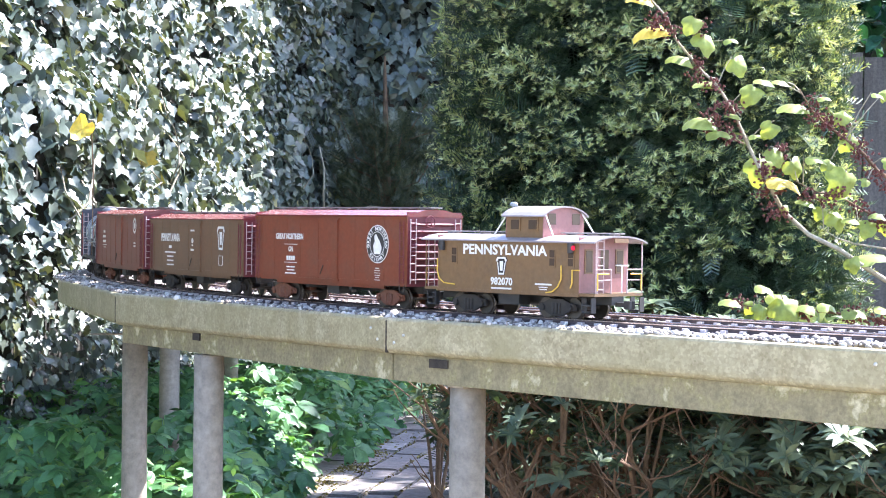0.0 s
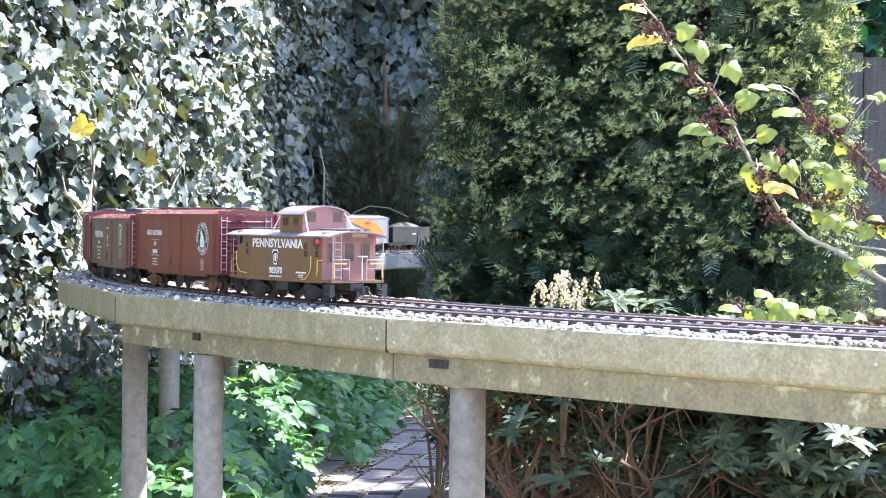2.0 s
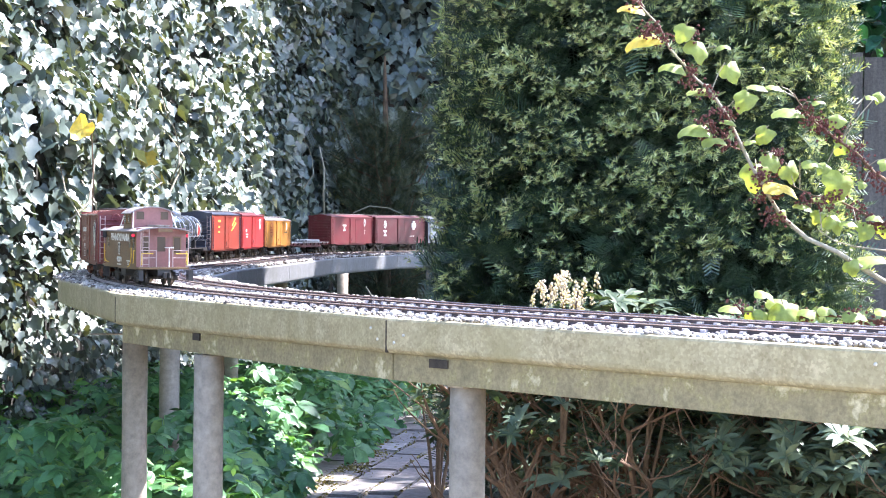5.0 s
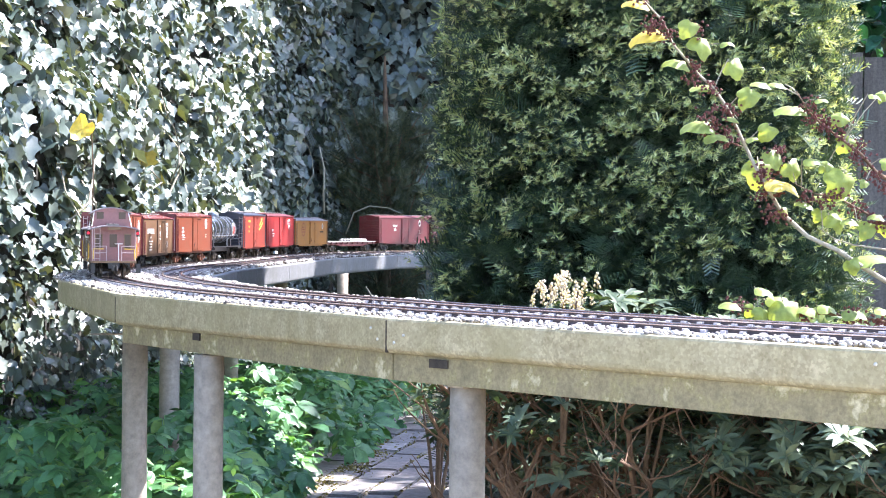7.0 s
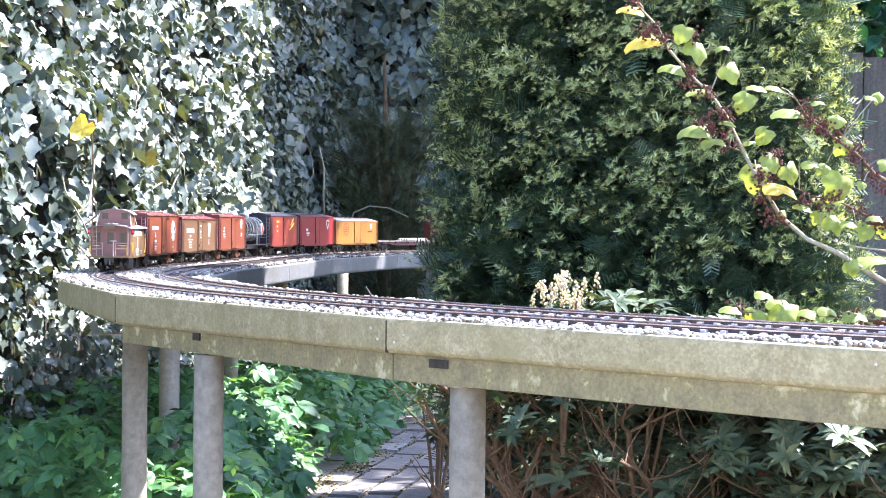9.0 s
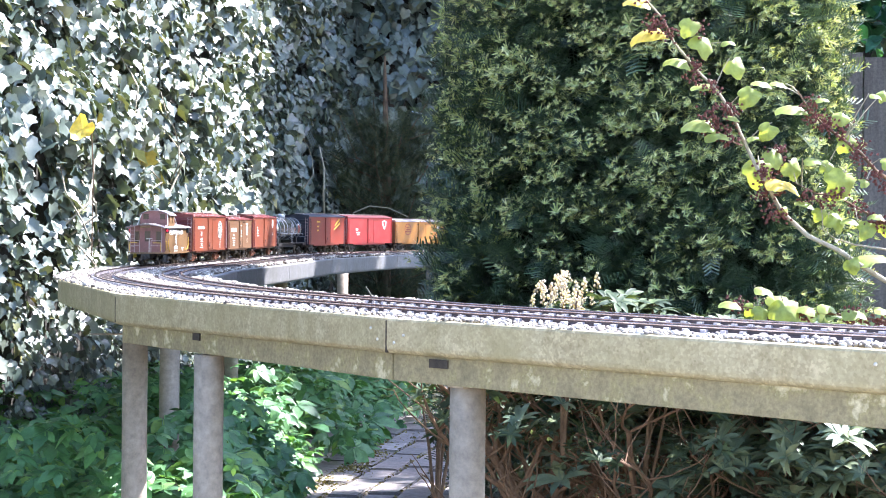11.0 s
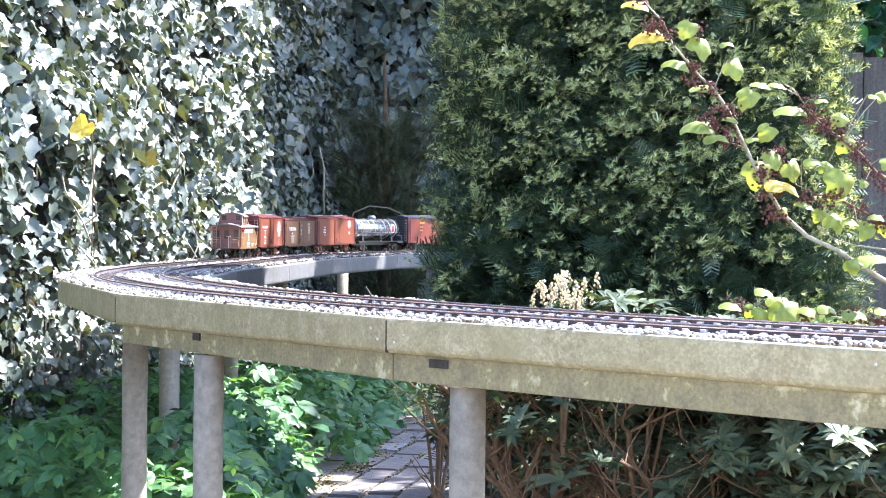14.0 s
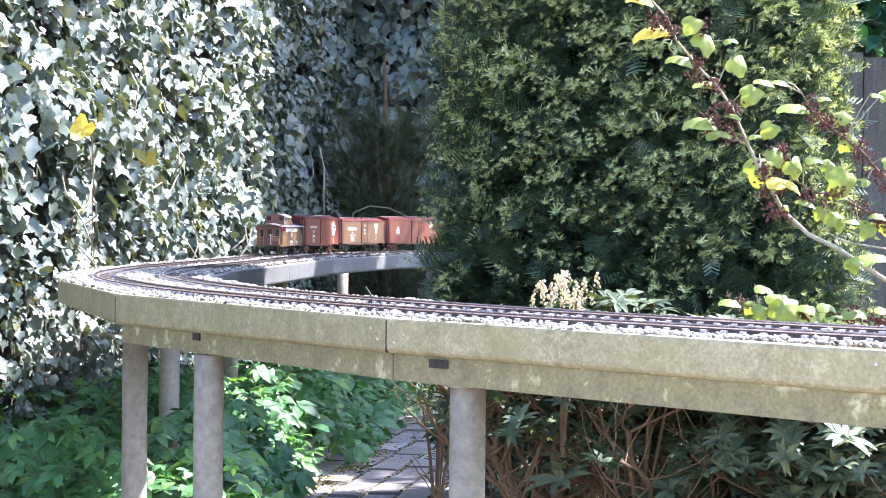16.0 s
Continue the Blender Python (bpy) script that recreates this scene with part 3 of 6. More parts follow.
def text_geo(word, size, bold=0.0):
    """Flat letters of the built-in font, centred, in the x-y plane."""
    cu = bpy.data.curves.new("letters", "FONT")
    cu.body, cu.size, cu.align_x, cu.align_y, cu.offset, cu.extrude = word, size, "CENTER", "CENTER", bold, 0.00012
    cu.resolution_u = 3
    ob = new("letters", cu)
    bpy.context.view_layer.update()
    me = ob.evaluated_get(bpy.context.evaluated_depsgraph_get()).to_mesh()
    g = Geo()
    g.v = [tuple(v.co) for v in me.vertices]
    g.f = [tuple(p.vertices) for p in me.polygons]
    ob.to_mesh_clear()
    bpy.data.objects.remove(ob)
    bpy.data.curves.remove(cu)
    return g


def on_side(geo, x, z, side, proud=0.0004, hw=None):
    """Stand flat artwork up on a car's side; side +1 is the car's left."""
    out = Geo()
    y = (HW if hw is None else hw) + proud
    out.v = [(x - u * side, side * (y + w), z + v) for u, v, w in geo.v]
    out.f = geo.f
    return out


def plate(w, h, x=0.0, y=0.0, t=0.0002):
    return Geo().box(x - w / 2, x + w / 2, y - h / 2, y + h / 2, -t, t)


def join(*geos):
    g = Geo()
    for q in geos:
        g.add(q.v, q.f)
    return g


def word_bars(widths, h, gap=0.0006, y=0.0):
    """A row of letter-sized bars."""
    g = Geo()
    tot = sum(widths) + gap * (len(widths) - 1)
    x = -tot / 2
    for w in widths:
        g.box(x, x + w, y - h / 2, y + h / 2, -0.0002, 0.0002)
        x += w + gap
    return g


def disc(r, n=28, x=0.0, y=0.0, sy=1.0, r0=0.0):
    g = Geo()
    ring = [(x + r * math.cos(2 * math.pi * k / n), y + sy * r * math.sin(2 * math.pi * k / n)) for k in range(n)]
    if r0:
        ins = [(x + r0 * math.cos(2 * math.pi * k / n), y + sy * r0 * math.sin(2 * math.pi * k / n)) for k in range(n)]
        g.add([(a, b, 0.0002) for a, b in ring] + [(a, b, 0.0002) for a, b in ins], [(k, (k + 1) % n, n + (k + 1) % n, n + k) for k in range(n)])
    else:
        g.prism(ring, "z", -0.0002, 0.0002)
    return g


def keystone(w, h):
    o = [(-0.36, 0.5), (0.36, 0.5), (0.5, 0.30), (0.40, 0.22), (0.24, -0.5), (-0.24, -0.5), (-0.40, 0.22), (-0.5, 0.30)]
    g = Geo()
    n = len(o)
    for k in range(n):
        a, b = o[k], o[(k + 1) % n]
        g.add([(a[0] * w, a[1] * h, 0.0002), (b[0] * w, b[1] * h, 0.0002), (b[0] * w * 0.74, b[1] * h * 0.80, 0.0002), (a[0] * w * 0.74, a[1] * h * 0.80, 0.0002)], [(0, 1, 2, 3)])
    g.add([(-0.16 * w, 0.26 * h, 0.0002), (0.18 * w, 0.26 * h, 0.0002), (0.12 * w, -0.28 * h, 0.0002), (-0.10 * w, -0.28 * h, 0.0002)], [(0, 1, 2, 3)])
    return g


# shared running gear
_w = Geo()
_w.tube([(0, -0.0035, 0), (0, 0.0, 0), (0, 0.0005, 0), (0, 0.0022, 0)], [0.0142, 0.0142, 0.0158, 0.0158], 20)
_w.tube([(0, -0.0046, 0), (0, -0.0030, 0)], [0.0042, 0.0060], 12)
WHEEL = mesh_of(_w, "wheel", P["wheel"], False)
TYRE = mesh_of(Geo().add([(r * math.cos(a), y, r * math.sin(a)) for a in [2 * math.pi * k / 24 for k in range(24)] for r, y in ((0.0143, -0.0036), (0.0118, -0.0036), (0.0118, -0.0042), (0.0143, -0.0040))],
                         [((k * 4 + j), (k * 4 + (j + 1) % 4), (((k + 1) % 24) * 4 + (j + 1) % 4), (((k + 1) % 24) * 4 + j)) for k in range(24) for j in range(4)]), "tyre", P["tyre"])
_s = Geo()
_s.prism([(-0.034, 0.011), (-0.034, 0.020), (-0.024, 0.0215), (-0.012, 0.0265), (0.012, 0.0265), (0.024, 0.0215), (0.034, 0.020), (0.034, 0.011), (0.024, 0.0105), (0.010, 0.0035), (-0.010, 0.0035), (-0.024, 0.0105)], "y", 0.031, 0.036)
for cx in (-0.0255, 0.0255):
    _s.tube([(cx, 0.030, 0.0145), (cx, 0.0395, 0.0145)], 0.0048, 10)
for cx in (-0.006, 0.0, 0.006):
    _s.tube([(cx, 0.0365, 0.006), (cx, 0.0365, 0.021)], 0.0026, 8)
FRAMES = {k: mesh_of(_s, "sideframe", P[k], bevel=0.0006) for k in ("truck", "truck_rust")}
AXLE = mesh_of(Geo().tube([(0, -0.03, 0), (0, 0.03, 0)], 0.0022, 8), "axle", P["wheel"])
_c = Geo().box(-0.012, 0.006, -0.0035, 0.0035, -0.003, 0.003)
_c.prism([(0.006, -0.006), (0.016, -0.0065), (0.017, -0.002), (0.012, 0.001), (0.017, 0.004), (0.014, 0.0075), (0.006, 0.006)], "z", -0.0055, 0.0055)
COUPLER = mesh_of(_c, "coupler", P["dark"], bevel=0.0006)


def running_gear(car, half, body_half, kind="truck"):
    for cx in (-half, half):
        truck = part("truck", Geo().box(-0.008, 0.008, -0.032, 0.032, 0.013, 0.024).box(-0.03, 0.03, -0.004, 0.004, 0.016, 0.021), P[kind], car)
        truck.location = (cx, 0, 0)
        for side in (1, -1):
            f = part("sideframe", FRAMES[kind], None, truck)
            f.matrix_local = Matrix.Rotation(0 if side > 0 else math.pi, 4, "Z")
        for ax in (-0.0255, 0.0255):
            part("axle", AXLE, None, truck).location = (ax, 0, 0.0143)
            for side in (1, -1):
                w = part("wheel", WHEEL, None, truck)
                w.matrix_local = Matrix.Translation((ax, side * 0.0245, 0.0143)) @ Matrix.Rotation(0 if side < 0 else math.pi, 4, "Z")
                t = part("tyre", TYRE, None, truck)
                t.matrix_local = w.matrix_local
    for e in (1, -1):
        c = part("coupler", COUPLER, None, car)
        c.matrix_local = Matrix.Translation((e * (body_half + 0.008), 0, 0.021)) @ Matrix.Rotation(0 if e > 0 else math.pi, 4, "Z")


def ladder(x0, x1, y, z0, z1, n, axis):
    """Stiles and rungs; axis x: along a side, y: across an end."""
    g = Geo()

    def p(u, z):
        return (u, y, z) if axis == "x" else (y, u, z)
    for u in (x0, x1):
        g.tube([p(u, z0), p(u, z1)], 0.0008, 6)
    for k in range(n):
        z = z0 + (z1 - z0) * (k + 0.5) / n
        g.tube([p(x0, z), p(x1, z)], 0.0007, 6)
    return g


def boxcar(label, body, end, roof, door, zt, L=0.4215, zb=0.0334, ribs=True, gear="truck", board="board", art=None, rung="rung", roof_ribs=True, door_w=0.052):
    car = empty("boxcar", label, "model wagon", "cars of the model train")
    h = L / 2
    # body shell with posts and sill
    g = Geo().box(-h, h, -HW, HW, zb + 0.004, zt)
    part("body", g, P[body], car, bevel=0.0007)
    g = Geo()
    for sd in (1, -1):
        g.box(-h, h, sd * HW - 0.0006, sd * HW + 0.0006, zb, zb + 0.0065)
        g.box(-h + 0.06, h - 0.06, sd * (HW - 0.004) - 0.001, sd * (HW - 0.004) + 0.001, zb - 0.005, zb + 0.004)
    part("side_sill", g, P[body], car)
    g = Geo()
    n = 11
    for sd in (1, -1):
        for k in range(n):
            x = -h + (k + 0.5) * L / n
            if abs(x) > door_w * 0.75:
                g.box(x - 0.0004, x + 0.0004, sd * HW, sd * HW + 0.0004, zb + 0.007, zt - 0.003)
        for x in (-h + 0.0015, h - 0.0015):
            g.box(x - 0.0025, x + 0.0025, sd * HW - 0.001, sd * HW + 0.0008, zb, zt)
    tagged(part("side_seam", g, P[body], car), kind="stuff")
    # ribbed ends
    for e in (1, -1):
        wall = part("car_end", Geo().box(e * h - 0.0008, e * h + 0.0008, -HW, HW, zb, zt + 0.006), P[end], car)
        for k in range(9 if ribs else 0):
            z = zb + 0.010 + k * (zt - zb - 0.012) / 9
            part("end_rib", Geo().tube([(e * (h + 0.0006), -HW + 0.008, z), (e * (h + 0.0022), -HW + 0.016, z), (e * (h + 0.0022), HW - 0.016, z), (e * (h + 0.0006), HW - 0.008, z)], 0.0024, 6), P[end], wall)
    # roof: low gable with seam ribs and overhang
    rz = zt + 0.0105
    g = Geo().prism([(-HW - 0.002, zt - 0.001), (-HW - 0.002, zt + 0.0012), (-0.02, rz - 0.0015), (0, rz), (0.02, rz - 0.0015), (HW + 0.002, zt + 0.0012), (HW + 0.002, zt - 0.001)], "x", -h - 0.002, h + 0.002)
    part("roof", g, P[roof], car)
    if roof_ribs:
        g = Geo()
        for k in range(13):
            x = -h + 0.004 + k * (L - 0.008) / 12
            g.add([(x - 0.0009, -HW - 0.001, zt + 0.0012), (x + 0.0009, -HW - 0.001, zt + 0.0012), (x + 0.0009, 0, rz + 0.001), (x - 0.0009, 0, rz + 0.001), (x - 0.0009, HW + 0.001, zt + 0.0012), (x + 0.0009, HW + 0.001, zt + 0.0012)], [(0, 1, 2, 3), (3, 2, 5, 4)])
        part("roof_rib", g, P[roof], car)
    g = Geo()
    for y0 in (-0.0105, -0.0033, 0.0039):
        g.box(-h - 0.006, h + 0.006, y0, y0 + 0.0066, rz + 0.0015, rz + 0.003)
    for k in range(8):
        x = -h + 0.02 + k * (L - 0.04) / 7
        g.box(x - 0.001, x + 0.001, -0.011, 0.011, rz - 0.001, rz + 0.0015)
    part("running_board", g, P[board], car)
    # doors with their tracks
    for sd in (1, -1):
        y = sd * HW
        dx = -0.004 * sd
        d = part("door", Geo().box(dx - door_w / 2, dx + door_w / 2, min(y, y + sd * 0.0022), max(y, y + sd * 0.0022), zb + 0.006, zt - 0.006), P[door], car, bevel=0.0005)
        g = Geo()
        for x in (dx - door_w / 2, dx + door_w / 2):
            g.box(x - 0.0016, x + 0.0016, min(y, y + sd * 0.003), max(y, y + sd * 0.003), zb + 0.005, zt - 0.005)
        for k in range(5):
            z = zb + 0.015 + k * (zt - zb - 0.03) / 4
            g.box(dx - door_w / 2, dx + door_w / 2, min(y, y + sd * 0.0026), max(y, y + sd * 0.0026), z - 0.0004, z + 0.0004)
        part("door_frame", g, P[door], d)
        for z in (zb + 0.004, zt - 0.005):
            part("door_track", Geo().box(dx - door_w * 0.6, dx + door_w * 1.55, min(y, y + sd * 0.0032), max(y, y + sd * 0.0032), z - 0.0012, z + 0.0012), P[door], car)
        g = Geo().tube([(dx + door_w * 0.35 * sd, y + sd * 0.0034, zb + 0.012), (dx + door_w * 0.18 * sd, y + sd * 0.0034, zb + 0.026)], 0.0008, 6)
        part("door_latch", g, P["dark"], d)
    # ladders and grab irons
    for sd in (1, -1):
        x = -h + 0.004 if sd > 0 else h - 0.004
        for ex in (1, -1):
            xx = ex * (h - 0.009)
            part("ladder", ladder(xx - 0.005, xx + 0.005, sd * (HW + 0.0028), zb + 0.004, zt - 0.008, 8, "x"), P[rung if ex * sd > 2 else end], car)
            part("end_ladder", ladder(sd * (HW - 0.014), sd * (HW - 0.004), ex * (h + 0.004), zb + 0.004, zt - 0.004, 8, "y"), P[rung], car, "end ladder, pale where sunlight is painted on")
    # brake wheel on the rear end
    g = Geo()
    r = 0.0085
    c = Vector((-h - 0.009, 0.014, zt - 0.008))
    g.tube([c + Vector((0, r * math.cos(a), r * math.sin(a))) for a in [2 * math.pi * k / 16 for k in range(17)]], 0.0009, 6)
    for k in range(3):
        a = 2 * math.pi * k / 3
        g.tube([c, c + Vector((0, r * math.cos(a), r * math.sin(a)))], 0.0006, 5)
    g.tube([c, c + Vector((0.009, 0, 0))], 0.0012, 6)
    part("brake_wheel", g, P[end], car)
    # underframe
    g = Geo().box(-h + 0.01, h - 0.01, -0.012, 0.012, 0.022, zb + 0.004).box(-0.02, 0.012, 0.018, 0.040, 0.016, zb + 0.002)
    g.tube([(0.03, -0.022, 0.023), (0.075, -0.022, 0.023)], 0.008, 12)
    for x in (-0.06, 0.06):
        g.box(x - 0.003, x + 0.003, -HW + 0.004, HW - 0.004, 0.024, zb + 0.003)
    part("underframe", g, P["dark"], car)
    for e in (1, -1):
        for sd in (1, -1):
            x = e * (h - 0.010)
            g = Geo().tube([(x - 0.006, sd * (HW + 0.001), zb + 0.002), (x - 0.006, sd * (HW + 0.001), zb - 0.008), (x + 0.006, sd * (HW + 0.001), zb - 0.008), (x + 0.006, sd * (HW + 0.001), zb + 0.002)], 0.0008, 6)
            part("step", g, P["dark"], car)
    running_gear(car, h - 0.062, h, gear)
    if art:
        art(car, zb, zt, h)
    return car


def decal(car, geo, mat, x, z, label="white lettering", name="lettering", proud=0.0006):
    for sd in (1, -1):
        part(name, on_side(geo, x * sd, z, sd, proud), P[mat], car, label)


def small_lines(n, w, pitch, h=0.0011, seed=1):
    r = random.Random(seed)
    g = Geo()
    for k in range(n):
        ws = [w * r.uniform(0.18, 0.30) for _ in range(r.choice((2, 3)))]
        q = word_bars(ws, h, 0.001, -k * pitch)
        g.add(q.v, q.f)
    return g


def art_goat(car, zb, zt, h):
    c = zt - 0.024
    for word, x, z, size, squeeze in (("GREAT NORTHERN", 0.108, c - 0.010, 0.0125, 0.74), ("GN", 0.104, c - 0.030, 0.0110, 0.8)):
        t = text_geo(word, size, 0.0003)
        t.v = [(a * squeeze, b, d) for a, b, d in t.v]
        decal(car, t, "white", x, z)
    decal(car, join(plate(0.038, 0.0009), word_bars([0.005] * 4, 0.0068, 0.0014, -0.022), plate(0.038, 0.0009, 0, -0.029)), "white", 0.104, c - 0.022)
    decal(car, small_lines(3, 0.045, 0.005, 0.0018), "white", 0.104, c - 0.058)
    x, z = -0.137, c - 0.018
    decal(car, disc(0.0285, 40), "white", x, z, "round white, black and white emblem", "emblem", 0.0005)
    decal(car, disc(0.0272, 40), "dark", x, z, "", "emblem_field", 0.0008)
    ring = Geo()
    for word, mid, turn in (("GREAT NORTHERN", math.pi / 2, -1), ("RAILWAY", -math.pi / 2, 1)):
        for k, ch in enumerate(word):
            if ch == " ":
                continue
            a = mid + turn * (k - (len(word) - 1) / 2) * 0.262
            q = text_geo(ch, 0.0078, 0.0002)
            spin = a - math.pi / 2 if turn < 0 else a + math.pi / 2
            ring.add([(0.0231 * math.cos(a) + u * math.cos(spin) - v * math.sin(spin), 0.0231 * math.sin(a) + u * math.sin(spin) + v * math.cos(spin), w) for u, v, w in q.v], q.f)
    decal(car, ring, "white", x, z, "", "emblem_lettering", 0.0012)
    decal(car, disc(0.0190, 40, r0=0.0179), "white", x, z, "", "emblem_ring", 0.0011)
    blob = Geo().prism([(-0.008, -0.0150), (0.008, -0.0150), (0.0115, -0.005), (0.007, 0.004), (0.001, 0.010), (-0.003, 0.0155), (-0.008, 0.012), (-0.0062, 0.005), (-0.010, -0.003)], "z", -0.0001, 0.0001)
    decal(car, blob, "white", x, z, "", "emblem_figure", 0.0012)
    decal(car, small_lines(6, 0.018, 0.0035, 0.001, 4), "white", x, z - 0.036)


PRR_TEXT = text_geo("PENNSYLVANIA", 0.0190, 0.0004)
PRR_TEXT.v = [(a * 0.66, b, c) for a, b, c in PRR_TEXT.v]


def art_keystone(car, zb, zt, h):
    decal(car, PRR_TEXT, "white", 0.112, zt - 0.034)
    decal(car, word_bars([0.004] * 3, 0.005), "white", 0.112, zt - 0.050)
    decal(car, small_lines(4, 0.07, 0.0075, 0.0026, 7), "white", 0.112, zt - 0.060)
    decal(car, keystone(0.034, 0.040), "white", -0.118, zt - 0.032, "white keystone emblem", "emblem")
    decal(car, join(plate(0.016, 0.0007), plate(0.016, 0.0007, 0, -0.016), plate(0.001, 0.016, -0.008, -0.008), plate(0.001, 0.016, 0.008, -0.008)), "white", -0.118, zt - 0.062, "", "stencil_box")
    decal(car, join(word_bars([0.003] * 5, 0.003), disc(0.0045, 16, 0, -0.018), plate(0.006, 0.003, 0, -0.026), word_bars([0.0025] * 5, 0.0035, 0.0006, -0.034)), "white", 0.0, zt - 0.02, proud=0.004)


def art_round(car, zb, zt, h):
    decal(car, small_lines(3, 0.035, 0.010, 0.005, 3), "white", 0.135, zt - 0.035)
    decal(car, small_lines(2, 0.04, 0.005, 0.0012, 5), "white", 0.13, zt - 0.062)
    decal(car, disc(0.015, 24, r0=0.0105), "white", -0.14, zt - 0.022, "round white emblem", "emblem")
    decal(car, disc(0.006, 16), "white", -0.14, zt - 0.022, "", "emblem_centre")
    decal(car, small_lines(2, 0.03, 0.006, 0.003, 6), "white", -0.14, zt - 0.055)


def art_stripe(car, zb, zt, h):
    decal(car, word_bars([0.005] * 7, 0.006), "yellow", 0.105, zt - 0.020, "yellow lettering")
    decal(car, small_lines(2, 0.04, 0.016, 0.006, 8), "yellow", 0.11, zt - 0.038, "yellow lettering")
    for k, (dx, l) in enumerate(((0.0, 0.040), (0.012, 0.030))):
        g = Geo().prism([(-l, -0.012), (-l + 0.008, -0.014), (l, 0.010), (l * 0.8, 0.0165)], "z", -0.0001, 0.0001)
        decal(car, g, "yellow", -0.115, zt - 0.038 + 0.016 * k, "slanting yellow stripe", "stripe")


def art_red(car, zb, zt, h):
    decal(car, word_bars([0.006, 0.006, 0.006], 0.009), "white", 0.125, zt - 0.050)
    decal(car, small_lines(2, 0.05, 0.008, 0.004, 9), "white", 0.115, zt - 0.063)
    o = [(-0.02, 0.012), (0.0, 0.016), (0.02, 0.012), (0.018, -0.004), (0.0, -0.024), (-0.018, -0.004)]
    decal(car, Geo().prism(o, "z", -0.0001, 0.0001), "white", -0.135, zt - 0.026, "white shield emblem", "emblem")
    decal(car, Geo().prism([(a * 0.62, b * 0.62) for a, b in o], "z", -0.0001, 0.0001), "red", -0.135, zt - 0.025, "", "emblem_field", 0.001)


def art_oval(car, zb, zt, h):
    decal(car, plate(0.036, 0.006), "white", 0.08, zt - 0.034)
    decal(car, small_lines(3, 0.03, 0.005, 0.003, 2), "white", 0.08, zt - 0.044)
    decal(car, disc(0.009, 24, sy=1.7), "white", -0.13, zt - 0.022, "white oval emblem", "emblem")
    decal(car, disc(0.0055, 20, sy=1.7), "dark", -0.13, zt - 0.022, "", "emblem_field", 0.001)
    decal(car, small_lines(3, 0.02, 0.006, 0.002, 2), "white", -0.13, zt - 0.055)


def art_chief(car, zb, zt, h):
    decal(car, disc(0.011, 24, sy=1.5, r0=0.0085), "white", 0.13, zt - 0.028, "round white emblem", "emblem")
    decal(car, join(plate(0.003, 0.030), plate(0.016, 0.004)), "white", 0.13, zt - 0.028, "", "emblem_cross", 0.001)
    decal(car, word_bars([0.006] * 4, 0.006), "white", 0.13, zt - 0.055)
    decal(car, small_lines(3, 0.03, 0.006, 0.003, 4), "white", 0.13, zt - 0.064)
    decal(car, join(word_bars([0.007, 0.006, 0.007, 0.006, 0.007], 0.020), word_bars([0.008, 0.009], 0.008, 0.001, 0.015), word_bars([0.01, 0.008], 0.006, 0.001, -0.016)), "white", -0.115, zt - 0.030)
    decal(car, small_lines(1, 0.08, 0.006, 0.0025, 4), "white", -0.10, zt - 0.078)


def art_feather(car, zb, zt, h):
    o = [(-0.165, 0.014), (-0.11, 0.026), (0.02, 0.022), (0.09, 0.006), (0.15, -0.026), (0.165, -0.05), (0.12, -0.052), (0.05, -0.042), (0.0, -0.020), (-0.08, -0.004)]
    decal(car, Geo().prism(o, "z", -0.0001, 0.0001), "orange", 0.0, zt - 0.030, "broad orange painted swoosh", "swoosh", 0.0034)
    decal(car, join(word_bars([0.008] * 6, 0.009, 0.001, 0.008), word_bars([0.008] * 5, 0.009, 0.001, -0.02)), "rust", 0.0, zt - 0.030, "", proud=0.004)


def art_reefer(car, zb, zt, h):
    decal(car, disc(0.009, 20, sy=1.3), "white", -0.14, zt - 0.022, "white oval emblem", "emblem")
    decal(car, plate(0.004, 0.016), "dark", -0.14, zt - 0.022, "", "emblem_bar", 0.001)
    decal(car, word_bars([0.005] * 8, 0.005), "dark", -0.13, zt - 0.044)
    decal(car, disc(0.026, 28, r0=0.022), "rust", 0.11, zt - 0.034, "faint round brown emblem", "emblem_ring")
    decal(car, small_lines(3, 0.05, 0.009, 0.004, 3), "rust", 0.11, zt - 0.026)
    for z in (zt - 0.012, zb + 0.014):
        decal(car, plate(0.012, 0.0025), "dark", 0.032, z, "", "hinge", 0.003)
        decal(car, plate(0.012, 0.0025), "dark", -0.030, z, "", "hinge", 0.003)


